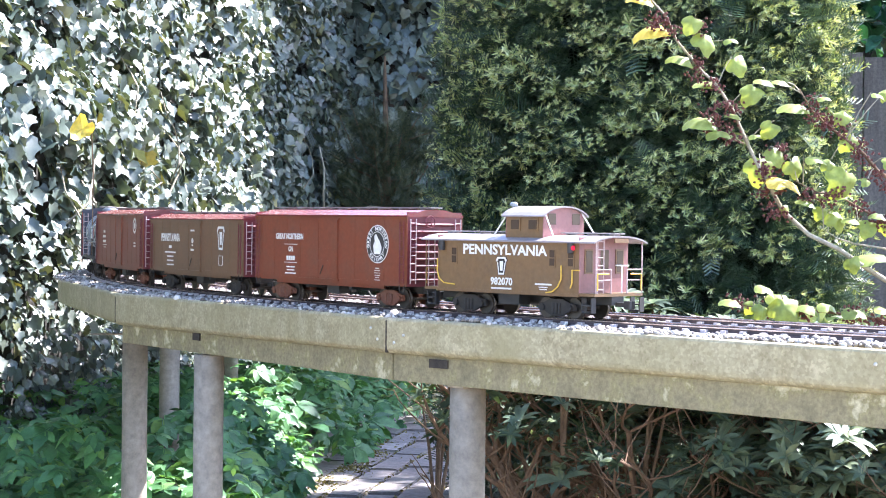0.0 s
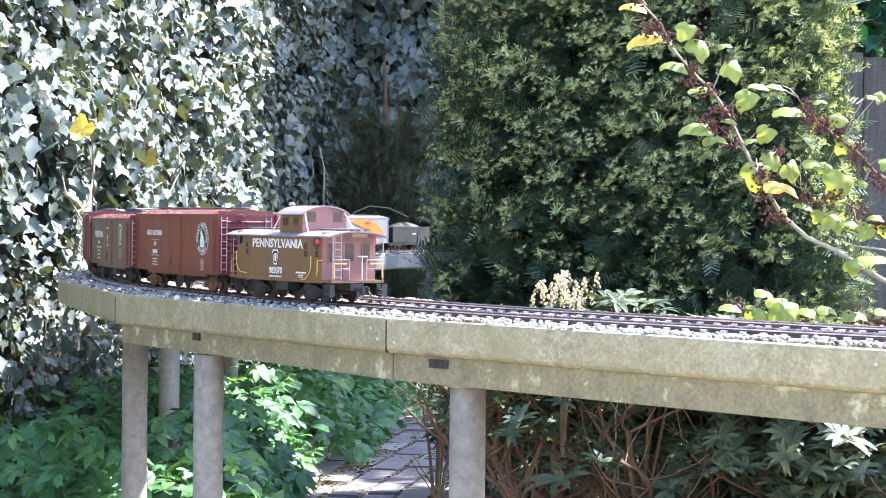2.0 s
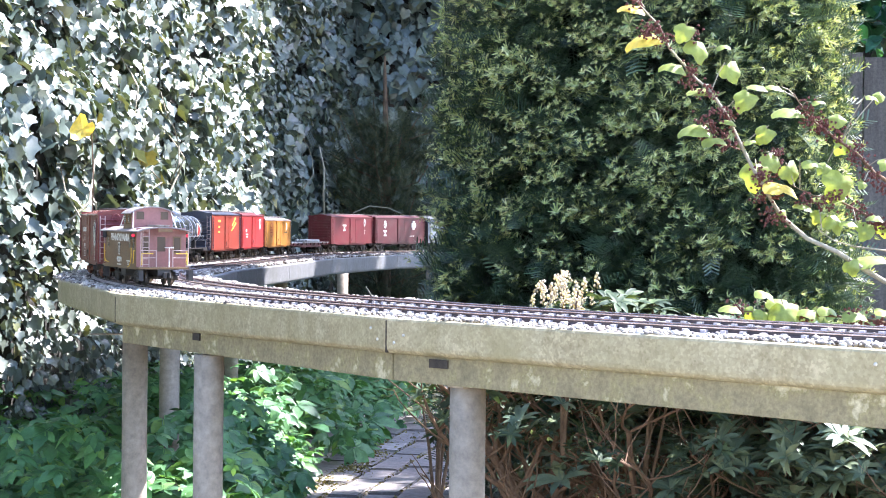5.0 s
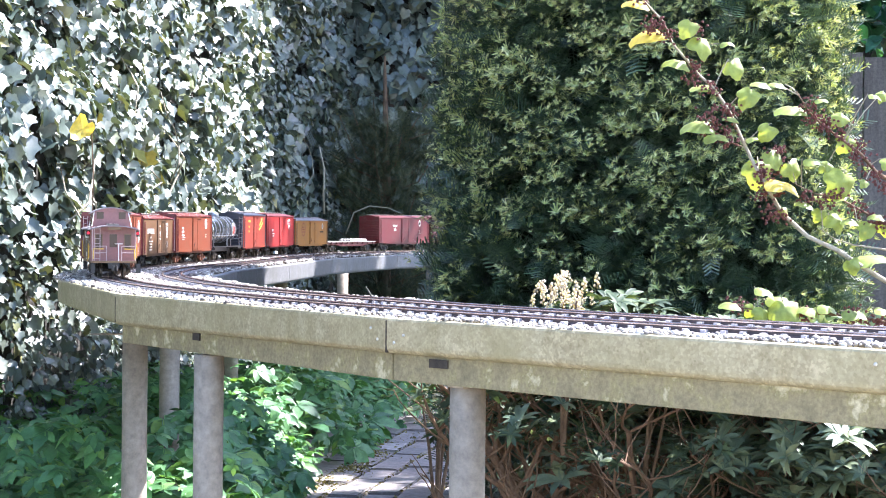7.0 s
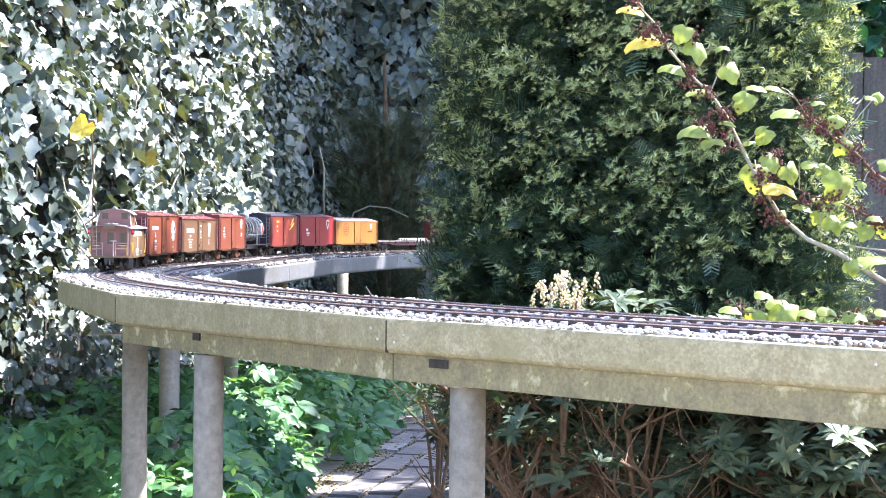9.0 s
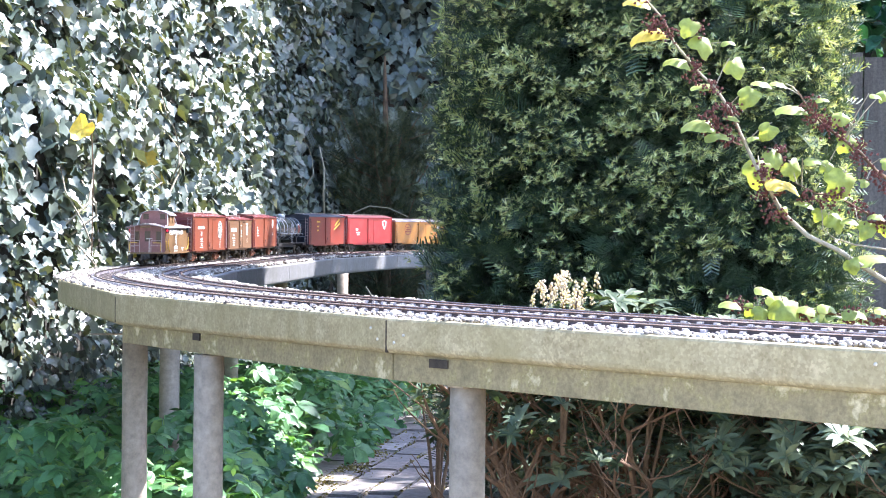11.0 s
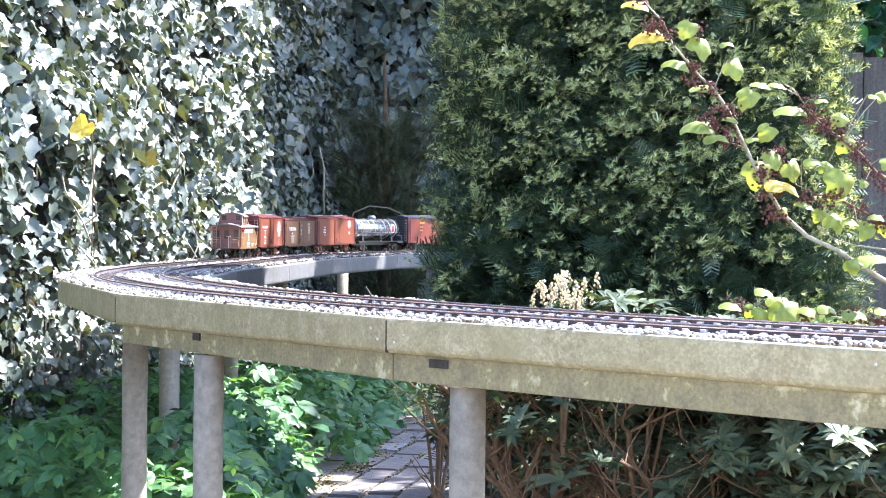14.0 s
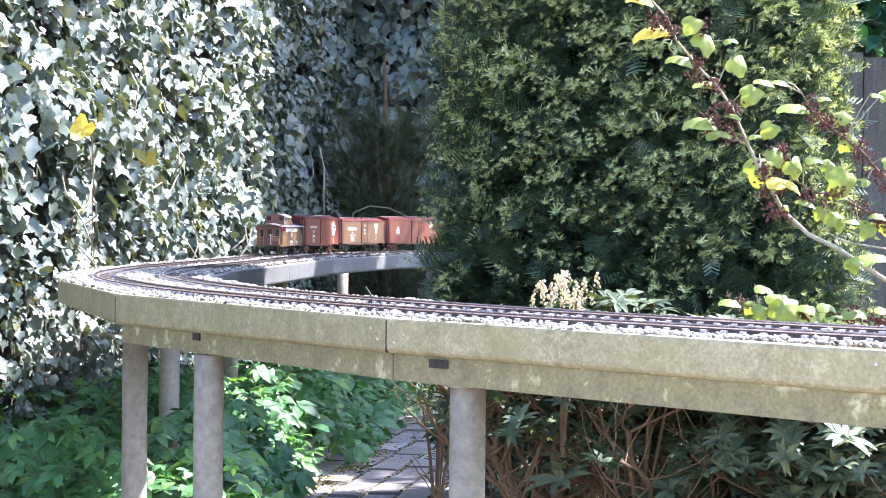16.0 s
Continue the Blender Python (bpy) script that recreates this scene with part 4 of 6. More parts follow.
def tank_car():
    car = empty("tank_car", "polished silver tank wagon with a red and white shield", "model wagon", "cars of the model train")
    L, r, zc = 0.40, 0.042, 0.096
    prof = [(-L / 2 + 0.008, 0.4), (-L / 2 + 0.011, 0.75), (-L / 2 + 0.018, 0.95), (-L / 2 + 0.028, 1.0), (L / 2 - 0.028, 1.0), (L / 2 - 0.018, 0.95), (L / 2 - 0.011, 0.75), (L / 2 - 0.008, 0.4)]
    part("tank", Geo().tube([(x, 0, zc) for x, _ in prof], [r * k for _, k in prof], 32), P["tank"], car, smooth=True)
    for x in (-0.15, -0.09, -0.045, 0.045, 0.09, 0.15):
        part("band", Geo().tube([(x - 0.0025, 0, zc), (x + 0.0025, 0, zc)], r + 0.001, 32), P["silver"], car)
    part("dome", Geo().tube([(0, 0, zc + r - 0.006), (0, 0, zc + r + 0.010), (0, 0, zc + r + 0.014)], [0.017, 0.017, 0.010], 20), P["silver"], car, smooth=True)
    g = Geo()
    for sd in (1, -1):
        g.box(-L / 2, L / 2, sd * 0.040 - 0.008, sd * 0.040 + 0.008, 0.040, 0.043)
    part("walkway", g, P["black"], car)
    g = Geo().box(-L / 2, L / 2, -0.012, 0.012, 0.026, 0.042).box(-L / 2, -L / 2 + 0.05, -HW, HW, 0.034, 0.040).box(L / 2 - 0.05, L / 2, -HW, HW, 0.034, 0.040)
    part("underframe", g, P["black"], car)
    for x in (-0.13, 0.13):
        part("saddle", Geo().box(x - 0.008, x + 0.008, -0.03, 0.03, 0.04, 0.065), P["black"], car)
    for sd in (1, -1):
        part("handrail", Geo().tube([(-0.17, sd * 0.042, 0.07), (-0.17, sd * 0.046, 0.078), (0.17, sd * 0.046, 0.078), (0.17, sd * 0.042, 0.07)], 0.0009, 6), P["silver"], car)
        part("tank_ladder", ladder(-0.008, 0.008, sd * 0.046, 0.04, 0.115, 7, "x"), P["silver"], car)
        for nm, rr, mt, pr in (("emblem", 0.019, "white", 0.0005), ("emblem_field", 0.014, "red", 0.0010)):
            g = Geo()
            n = 20
            g.v = [(-0.115 * sd + rr * math.cos(2 * math.pi * k / n), sd * ((r + 0.0018 + pr) * math.cos(1.1 * rr * math.sin(2 * math.pi * k / n) / r)), zc + (r + 0.0018 + pr) * math.sin(1.1 * rr * math.sin(2 * math.pi * k / n) / r)) for k in range(n)] + [(-0.115 * sd, sd * (r + 0.0022 + pr), zc)]
            g.f = [(k, (k + 1) % n, n) for k in range(n)]
            part(nm, g, P[mt], car, "round red and white emblem" if nm == "emblem" else "")
    for e in (1, -1):
        part("end_rail", Geo().tube([(e * 0.196, -0.045, 0.04), (e * 0.196, -0.045, 0.065), (e * 0.196, 0.045, 0.065), (e * 0.196, 0.045, 0.04)], 0.0009, 6), P["silver"], car)
    running_gear(car, 0.145, 0.208)
    return car


def flat_car():
    car = empty("flat_car", "dark red flat wagon with a few pipes lying on it", "model wagon", "cars of the model train")
    L = 0.485
    h = L / 2
    part("frame", Geo().prism([(-h, 0.040), (-h, 0.032), (-h + 0.09, 0.030), (-h + 0.13, 0.024), (h - 0.13, 0.024), (h - 0.09, 0.030), (h, 0.032), (h, 0.040)], "y", -HW + 0.004, HW - 0.004), P["dark_maroon"], car)
    for k in range(22):
        x = -h + k * L / 22
        part("deck_plank", Geo().box(x + 0.0006, x + L / 22 - 0.0006, -HW, HW, 0.040, 0.043), P["board"], car)
    for sd in (1, -1):
        for k in range(9):
            x = -h + 0.03 + k * (L - 0.06) / 8
            part("stake_pocket", Geo().box(x - 0.004, x + 0.004, sd * HW - 0.002, sd * HW + 0.002, 0.033, 0.041), P["dark_maroon"], car)
    for k, y in enumerate((-0.02, -0.008, 0.006, 0.02)):
        part("pipe", Geo().tube([(0.03, y, 0.048), (0.20, y, 0.048)], 0.005, 12), P["load"], car, smooth=False)
    part("brake_wheel", Geo().tube([(-h - 0.002, 0.01, 0.03), (-h - 0.002, 0.01, 0.062)], 0.0012, 6).tube([(-h - 0.002, 0.01, 0.060), (-h - 0.002, 0.01, 0.062)], 0.008, 12), P["dark"], car)
    running_gear(car, h - 0.065, h)
    return car


def tender():
    car = empty("steam_tender", "black steam locomotive tender heaped with coal", "model tender", "cars of the model train")
    h = 0.155
    part("tank", Geo().box(-h, h, -0.05, 0.05, 0.036, 0.102), P["black"], car, bevel=0.002)
    part("rim", Geo().box(-h, h, -0.052, -0.049, 0.100, 0.106).box(-h, h, 0.049, 0.052, 0.100, 0.106), P["black"], car)
    g = Geo()
    for i in range(13):
        for j in range(7):
            u, v = i / 12, j / 6
            g.v.append((-0.10 + 0.23 * u, -0.04 + 0.08 * v, 0.100 + 0.024 * math.sin(math.pi * u) * math.sin(math.pi * v) + random.uniform(0, 0.004)))
    g.f = [(i * 7 + j, (i + 1) * 7 + j, (i + 1) * 7 + j + 1, i * 7 + j + 1) for i in range(12) for j in range(6)]
    part("coal", g, P["coal"], car)
    part("underframe", Geo().box(-h, h, -0.03, 0.03, 0.024, 0.036), P["black"], car)
    decal(car, word_bars([0.004] * 6, 0.005), "white", -0.02, 0.074, "small pale lettering")
    running_gear(car, 0.095, h)
    return car


def locomotive():
    car = empty("steam_locomotive", "black steam locomotive with a grey smokebox and brass dome", "model locomotive", "cars of the model train")
    part("boiler", Geo().tube([(-0.12, 0, 0.092), (0.22, 0, 0.089), (0.225, 0, 0.089)], [0.036, 0.032, 0.028], 28), P["blue_black"], car, smooth=True)
    part("smokebox", Geo().tube([(0.15, 0, 0.0893), (0.222, 0, 0.089), (0.226, 0, 0.089)], [0.0335, 0.0333, 0.026], 28), P["silver"], car, "dull grey smokebox", smooth=True)
    part("chimney", Geo().tube([(0.19, 0, 0.115), (0.19, 0, 0.135), (0.19, 0, 0.139), (0.19, 0, 0.140)], [0.010, 0.009, 0.012, 0.008], 16), P["black"], car, smooth=True)
    for x, r in ((0.10, 0.014), (0.02, 0.016)):
        part("dome", Geo().tube([(x, 0, 0.115), (x, 0, 0.130), (x, 0, 0.136), (x, 0, 0.138)], [r, r * 0.95, r * 0.6, r * 0.15], 18), P["black"], car, smooth=True)
    g = Geo().box(-0.20, -0.12, -0.05, -0.048, 0.05, 0.125).box(-0.20, -0.12, 0.048, 0.05, 0.05, 0.125).box(-0.122, -0.12, -0.05, 0.05, 0.05, 0.125)
    part("cab", g, P["black"], car)
    part("cab_roof", Geo().prism([(-0.055, 0.122), (-0.055, 0.125), (-0.03, 0.135), (0, 0.138), (0.03, 0.135), (0.055, 0.125), (0.055, 0.122)], "x", -0.215, -0.11), P["black"], car)
    part("frame", Geo().box(-0.20, 0.24, -0.018, 0.018, 0.022, 0.055).box(-0.12, 0.235, -0.048, 0.048, 0.055, 0.058).box(0.232, 0.24, -0.048, 0.048, 0.02, 0.055), P["black"], car)
    for sd in (1, -1):
        part("cylinder", Geo().tube([(0.15, sd * 0.04, 0.034), (0.20, sd * 0.04, 0.034)], 0.014, 18), P["black"], car)
        part("rod", Geo().tube([(-0.09, sd * 0.036, 0.026), (0.15, sd * 0.036, 0.030)], 0.002, 6), P["silver"], car)
        for x in (-0.09, -0.02, 0.05):
            part("driving_wheel", Geo().tube([(x, sd * 0.0225, 0.028), (x, sd * 0.030, 0.028)], 0.028, 24), P["wheel"], car)
        for x in (0.13, 0.20, -0.16):
            part("carrying_wheel", Geo().tube([(x, sd * 0.0225, 0.013), (x, sd * 0.028, 0.013)], 0.013, 18), P["wheel"], car)
    part("pilot", Geo().prism([(0.24, 0.006), (0.275, 0.006), (0.24, 0.03)], "y", -0.035, 0.035), P["black"], car)
    part("headlight", Geo().tube([(0.222, 0, 0.128), (0.236, 0, 0.128)], 0.008, 14), P["silver"], car)
    return car


def caboose():
    car = empty("caboose", "brown caboose with a cupola, white lettering and yellow handrails", "model caboose", "cars of the model train")
    h, zb, zt = 0.137, 0.0317, 0.1045
    w = 0.0485
    part("body", Geo().box(-h, h, -w, w, zb, zt), P["brown"], car, bevel=0.0006)
    g = Geo()
    for sd in (1, -1):
        for k in range(40):
            x = -h + (k + 0.5) * 2 * h / 40
            g.box(x - 0.0001, x + 0.0001, sd * w, sd * w + 0.00010, zb + 0.004, zt)
        g.box(-h, h, sd * w - 0.0005, sd * w + 0.0008, zb - 0.001, zb + 0.003)
    tagged(part("board_seam", g, P["brown"], car), kind="stuff")
    for e in (1, -1):
        part("end_wall", Geo().box(e * h - 0.0006, e * h + 0.0006, -w, w, zb, zt + 0.006), P["porch"], car)
        part("end_door", Geo().box(e * (h + 0.0008) - 0.0008, e * (h + 0.0008) + 0.0008, -0.012, 0.012, zb + 0.002, zt - 0.006), P["porch"], car, bevel=0.0003)
        part("door_pane", Geo().box(e * (h + 0.0014) - 0.0005, e * (h + 0.0014) + 0.0005, -0.008, 0.008, zb + 0.034, zt - 0.011), P["pane"], car)
        for y in (-0.031, 0.031):
            win = part("end_window", Geo().box(e * (h + 0.001) - 0.0008, e * (h + 0.001) + 0.0008, y - 0.008, y + 0.008, zb + 0.030, zt - 0.010), P["brown"], car)
            part("pane", Geo().box(e * (h + 0.0018) - 0.0004, e * (h + 0.0018) + 0.0004, y - 0.006, y + 0.006, zb + 0.032, zt - 0.012), P["pane"], win)

    def arch(half, z0, rise, t, n=10):
        up = [(half * math.sin(a), z0 + rise * (math.cos(a) - math.cos(1.1)) / (1 - math.cos(1.1))) for a in [-1.1 + 2.2 * k / n for k in range(n + 1)]]
        k = half / (half * math.sin(1.1))
        up = [(u * k, z) for u, z in up]
        return up + [(u, z - t) for u, z in reversed(up)]
    part("roof", Geo().prism(arch(w + 0.005, zt, 0.0085, 0.0022), "x", -h - 0.031, h + 0.031), P["grey_roof"], car, "grey sunlit roof")
    for x0, x1 in ((-h - 0.029, -0.068), (0.014, h + 0.029)):
        g = Geo()
        for y in (-0.010, 0.002):
            g.box(x0, x1, y, y + 0.009, zt + 0.0105, zt + 0.012)
        for k in range(3):
            x = x0 + 0.01 + k * (x1 - x0 - 0.02) / 2
            g.box(x - 0.001, x + 0.001, -0.010, 0.011, zt + 0.006, zt + 0.0105)
        part("running_board", g, P["board"], car)
    # cupola
    c0, c1, cw, cz = -0.062, 0.008, 0.041, 0.1390
    cup = part("cupola", Geo().prism([(-cw, zt + 0.001), (-cw + 0.001, cz), (cw - 0.001, cz), (cw, zt + 0.001)], "x", c0, c1), P["brown"], car)
    for e, x in ((-1, c0), (1, c1)):
        up = [(u, z) for u, z in arch(cw - 0.001, cz - 0.0005, 0.0125, 0.0)][:11]
        part("cupola_end", Geo().prism([(-cw, zt + 0.002)] + up + [(cw, zt + 0.002)], "x", x + e * 0.0002 - 0.0007, x + e * 0.0002 + 0.0007), P["porch"], cup)
        for y in (-0.024, 0.024):
            part("cupola_pane", Geo().box(x + e * 0.0012 - 0.0004, x + e * 0.0012 + 0.0004, y - 0.0075, y + 0.0075, cz - 0.012, cz + 0.003), P["pane"], cup)
    part("cupola_roof", Geo().prism(arch(cw + 0.004, cz, 0.0135, 0.002), "x", c0 - 0.006, c1 + 0.006), P["grey_roof"], cup, "grey arched roof")
    for sd in (1, -1):
        for x in (c0 + 0.018, c1 - 0.018):
            f = part("cupola_window", Geo().box(x - 0.010, x + 0.010, sd * cw - 0.0008, sd * cw + 0.0010, cz - 0.021, cz - 0.004), P["brown"], cup)
            part("pane", Geo().box(x - 0.0075, x + 0.0075, sd * cw - 0.0006, sd * cw + 0.0016, cz - 0.019, cz - 0.006), P["pane"], f)
    # grab rails from the cupola roof down to the main roof
    for sd in (1, -1):
        for x0, x1 in ((c0, c0 - 0.022), (c1, c1 + 0.022)):
            part("cupola_rail", Geo().tube([(x0, sd * (cw - 0.004), cz + 0.004), (x1, sd * (cw + 0.002), zt + 0.006)], 0.0011, 6), P["white"], cup)
    part("chimney", Geo().tube([(0.022, 0.012, zt + 0.005), (0.022, 0.012, 0.152)], 0.003, 10).tube([(0.022, 0.012, 0.1525), (0.022, 0.012, 0.156), (0.022, 0.012, 0.158)], [0.006, 0.006, 0.003], 12), P["silver"], car, "pale smoke jack", smooth=False)
    # side windows
    for sd in (1, -1):
        for x in (0.103, -0.088, -0.122):
            f = part("side_window", Geo().box(x * 1 - 0.0065, x + 0.0065, sd * w - 0.0005, sd * w + 0.0009, 0.0693, 0.0947), P["brown"], car)
            part("pane", Geo().box(x - 0.0045, x + 0.0045, sd * w - 0.0004, sd * w + 0.0012, 0.0716, 0.0814).box(x - 0.0045, x + 0.0045, sd * w - 0.0004, sd * w + 0.0012, 0.0826, 0.0924), P["pane"], f)
        # yellow corner handrails
        y = sd * (w + 0.003)
        part("handrail", Geo().tube([(h - 0.002, y, 0.0770), (h - 0.0015, y, 0.0586), (h - 0.006, y, 0.0482), (h - 0.015, y, 0.0424), (h - 0.038, y, 0.0406)], 0.0010, 6), P["yellow"], car, "yellow curved handrail")
        part("handrail", Geo().tube([(-h + 0.030, y, 0.0724), (-h + 0.030, y, 0.0539), (-h + 0.036, y, 0.0435), (-h + 0.046, y, 0.0366), (-h + 0.058, y, 0.0349)], 0.0010, 6), P["yellow"], car, "yellow curved handrail")
        part("handrail", Geo().tube([(-h - 0.004, y, 0.0666), (-h + 0.010, y, 0.0666), (-h + 0.010, y, 0.0493), (-h + 0.013, y, 0.0424)], 0.0010, 6), P["yellow"], car, "yellow bent handrail")
    hw = w
    t1 = text_geo("PENNSYLVANIA", 0.0250, 0.0007)
    xs = [p[0] for p in t1.v]
    k = 0.163 / (max(xs) - min(xs))
    t1.v = [(a * k, b * 0.78, c) for a, b, c in t1.v]
    t2 = text_geo("982070", 0.0142, 0.0004)
    for sd in (1, -1):
        part("lettering", on_side(t1, 0.004 * sd, 0.0905, sd, 0.0006, hw), P["white"], car, "large white painted name")
        part("number", on_side(t2, 0.008 * sd, 0.0470, sd, 0.0006, hw), P["white"], car, "white painted number")
        part("small_lettering", on_side(word_bars([0.0032] * 11, 0.0024, 0.0004), 0.008 * sd, 0.0378, sd, 0.0006, hw), P["white"], car)
        part("small_lettering", on_side(join(word_bars([0.0034] * 8, 0.0024, 0.0005), word_bars([0.003] * 5, 0.0014, 0.0004, -0.004), word_bars([0.003] * 4, 0.0014, 0.0004, -0.007)), -0.072 * sd, 0.0458, sd, 0.0006, hw), P["white"], car)
        part("emblem_back", on_side(Geo().prism([(-0.0084, 0.0128), (0.0084, 0.0128), (0.0118, 0.0078), (0.0092, 0.0058), (0.0058, -0.0128), (-0.0058, -0.0128), (-0.0092, 0.0058), (-0.0118, 0.0078)], "z", -0.0001, 0.0001), 0.008 * sd, 0.0690, sd, 0.0005, hw), P["dark"], car)
        part("emblem", on_side(keystone(0.0215, 0.0245), 0.008 * sd, 0.0690, sd, 0.0009, hw), P["white"], car, "white keystone emblem")
    # platforms at both ends
    for e in (1, -1):
        x0, x1 = e * h, e * (h + 0.028)
        part("platform", Geo().box(min(x0, x1), max(x0, x1), -w, w, 0.0320, 0.0360), P["brown"], car)
        for sd in (1, -1):
            g = Geo()
            for y in (0.046, 0.016):
                g.tube([(x1, sd * y, 0.036), (x1, sd * y, 0.068 if y < 0.04 else zt)], 0.0009, 6)
            for z in (0.068, 0.054):
                g.tube([(x1, sd * 0.046, z), (x1, sd * 0.016, z)], 0.0009, 6)
            # rear railing takes the painted sunlit tone, the front stays brown
            part("end_railing", g, P["rung" if e < 0 else "brown"], car, "thin end railing, the rear one pale with painted-on sunlight")
        for sd in (1, -1):
            part("yellow_rail", Geo().tube([(x1 + e * 0.001, sd * 0.044, 0.040), (x1 + e * 0.001, sd * 0.044, 0.062), (x1 + e * 0.001, sd * 0.022, 0.062)], 0.0011, 6), P["yellow"], car, "yellow corner rail")
            part("step", Geo().box(min(x0, x1) + 0.006, max(x0, x1) - 0.006, sd * w - 0.008, sd * w + 0.001, 0.010, 0.0125).box(min(x0, x1) + 0.006, max(x0, x1) - 0.006, sd * w - 0.009, sd * w, 0.019, 0.021).box(min(x0, x1) + 0.005, min(x0, x1) + 0.0065, sd * w - 0.009, sd * w, 0.010, 0.030).box(max(x0, x1) - 0.0065, max(x0, x1) - 0.005, sd * w - 0.009, sd * w, 0.010, 0.030), P["dark"], car)
            lamp = part("marker_lamp", Geo().tube([(e * (h - 0.012), sd * (w + 0.0045), 0.089), (e * (h - 0.012), sd * (w + 0.0045), 0.1025)], 0.0044, 12), P["dark"], car)
            part("lens", Geo().tube([(e * (h - 0.008), sd * (w + 0.0045), 0.096), (e * (h - 0.0068), sd * (w + 0.0045), 0.096)], 0.0032, 12), P["lamp_red"] if e < 0 else P["dark"], lamp, "faintly glowing red lens")
        part("roof_ladder", ladder(0.030, 0.042, x1 - e * 0.001, 0.036, zt + 0.006, 7, "y"), P["rung"], car, "pale ladder to the roof, its sunlight painted on")
        part("brake_wheel", Geo().tube([(x1 - e * 0.004, -0.010, 0.036), (x1 - e * 0.004, -0.010, 0.074)], 0.001, 6).tube([(x1 - e * 0.004, -0.010, 0.0725), (x1 - e * 0.004, -0.010, 0.074)], 0.009, 16), P["white" if e < 0 else "dark"], car)
        part("nameplate", Geo().box(e * (h + 0.0316) - 0.0006, e * (h + 0.0316) + 0.0006, -0.014, 0.014, zt - 0.001, zt + 0.0045), P["brown"], car)
    part("underframe", Geo().box(-h - 0.026, h + 0.026, -0.012, 0.012, 0.020, zb).box(-0.02, 0.02, 0.02, 0.042, 0.016, zb).tube([(-0.03, -0.025, 0.02), (0.02, -0.025, 0.02)], 0.007, 12), P["dark"], car)
    running_gear(car, 0.085, h + 0.028)
    return car


TALL = 0.1430
# each car and its distance ahead of the caboose's middle
TRAIN = [
    (caboose(), 0.0000),
    (boxcar("oxide brown boxcar with a round goat emblem and white lettering", "oxide", "oxide_end", "oxide_roof", "oxide", 0.1365, gear="truck_rust", art=art_goat), 0.4075),
    (boxcar("low brown boxcar with a white keystone emblem", "tuscan", "oxide_end", "oxide_roof", "tuscan", 0.1285, art=art_keystone), 0.8683),
    (boxcar("oxide red boxcar with a small round white emblem", "oxide", "oxide_end", "oxide_roof", "oxide", 0.1365, gear="truck_rust", art=art_round), 1.3290),
    (tank_car(), 1.7899),
    (boxcar("rust brown boxcar with slanting yellow stripe and black ends", "rust", "blue_black", "blue_black", "rust", TALL, art=art_stripe), 2.2507),
    (boxcar("bright red boxcar with a white shield emblem", "red", "red", "maroon", "red", TALL - 0.001, art=art_red), 2.7115),
    (boxcar("yellow wooden reefer with a dark grey roof", "reefer", "brown", "grey_roof", "reefer", 0.1275, L=0.415, ribs=False, art=art_reefer, rung="brown", door_w=0.060), 3.1694),
    (flat_car(), 3.6528),
    (boxcar("maroon boxcar with a small white oval emblem", "maroon", "maroon", "maroon", "maroon", TALL, art=art_oval, rung="maroon"), 4.1391),
    (boxcar("dark maroon boxcar with white script lettering", "dark_maroon", "dark_maroon", "dark_maroon", "dark_maroon", TALL - 0.001, art=art_chief, rung="maroon"), 4.5998),
    (boxcar("silver boxcar with a broad orange swoosh", "silver", "dark", "silver", "silver", TALL - 0.002, art=art_feather, rung="dark"), 5.0606),
    (tender(), 5.4650),
    (locomotive(), 5.8900),
]


def run(t):
    """How far the caboose has come along the line at t seconds."""
    return float(np.polyval([-3.83985e-06, 1.279685e-04, -8.79634e-04, -2.315913e-03, 0.28436896, -0.0670145], t))


def car_pose(s):
    a, b = on_line(s - 0.14), on_line(s + 0.14)
    m = (a + b) / 2
    return Matrix.Translation(m) @ Matrix.Rotation(math.atan2(b.y - a.y, b.x - a.x), 4, "Z") @ Matrix.Rotation(-math.atan(GRADE), 4, "Y")


def motions():
    times = [i * 0.4 for i in range(41)]
    for car, ahead in TRAIN:
        walk(car, [(t, car_pose(run(t) + ahead)) for t in times])
    # the climber nods in the wind
    nod = [(0, 41), (0.5, 51), (1, 43), (1.5, 57), (2, 57), (2.5, 61), (3, 64), (3.5, 66), (4, 57), (5.3, 62), (6.5, 46), (7, 51), (7.5, 58), (8, 61), (8.5, 63), (9, 64), (10.3, 58), (11.5, 44), (12, 60), (12.5, 44), (13, 51), (13.5, 54), (14, 52), (14.5, 66), (15, 55), (15.5, 55), (16, 41)]
    walk(vine, [(t, Matrix.Translation(VROOT) @ Matrix.Rotation(-(a - 54) / 700, 4, "Y")) for t, a in nod])

# ================= plants =================
def ivy_leaf():
    """Five-lobed leaf, tip along +y, slightly folded along the midrib."""
    o = [(0, -0.30), (0.25, -0.45), (0.46, -0.28), (0.40, -0.05), (0.50, 0.17), (0.27, 0.28), (0.0, 0.62), (-0.27, 0.28), (-0.50, 0.17), (-0.40, -0.05), (-0.46, -0.28), (-0.25, -0.45)]
    g = Geo()
    g.v = [(0, 0, 0.0)] + [(x, y, 0.30 * abs(x) - 0.22 * y * y) for x, y in o]
    g.f = [(0, 1 + k, 1 + (k + 1) % 12) for k in range(12)]
    return g


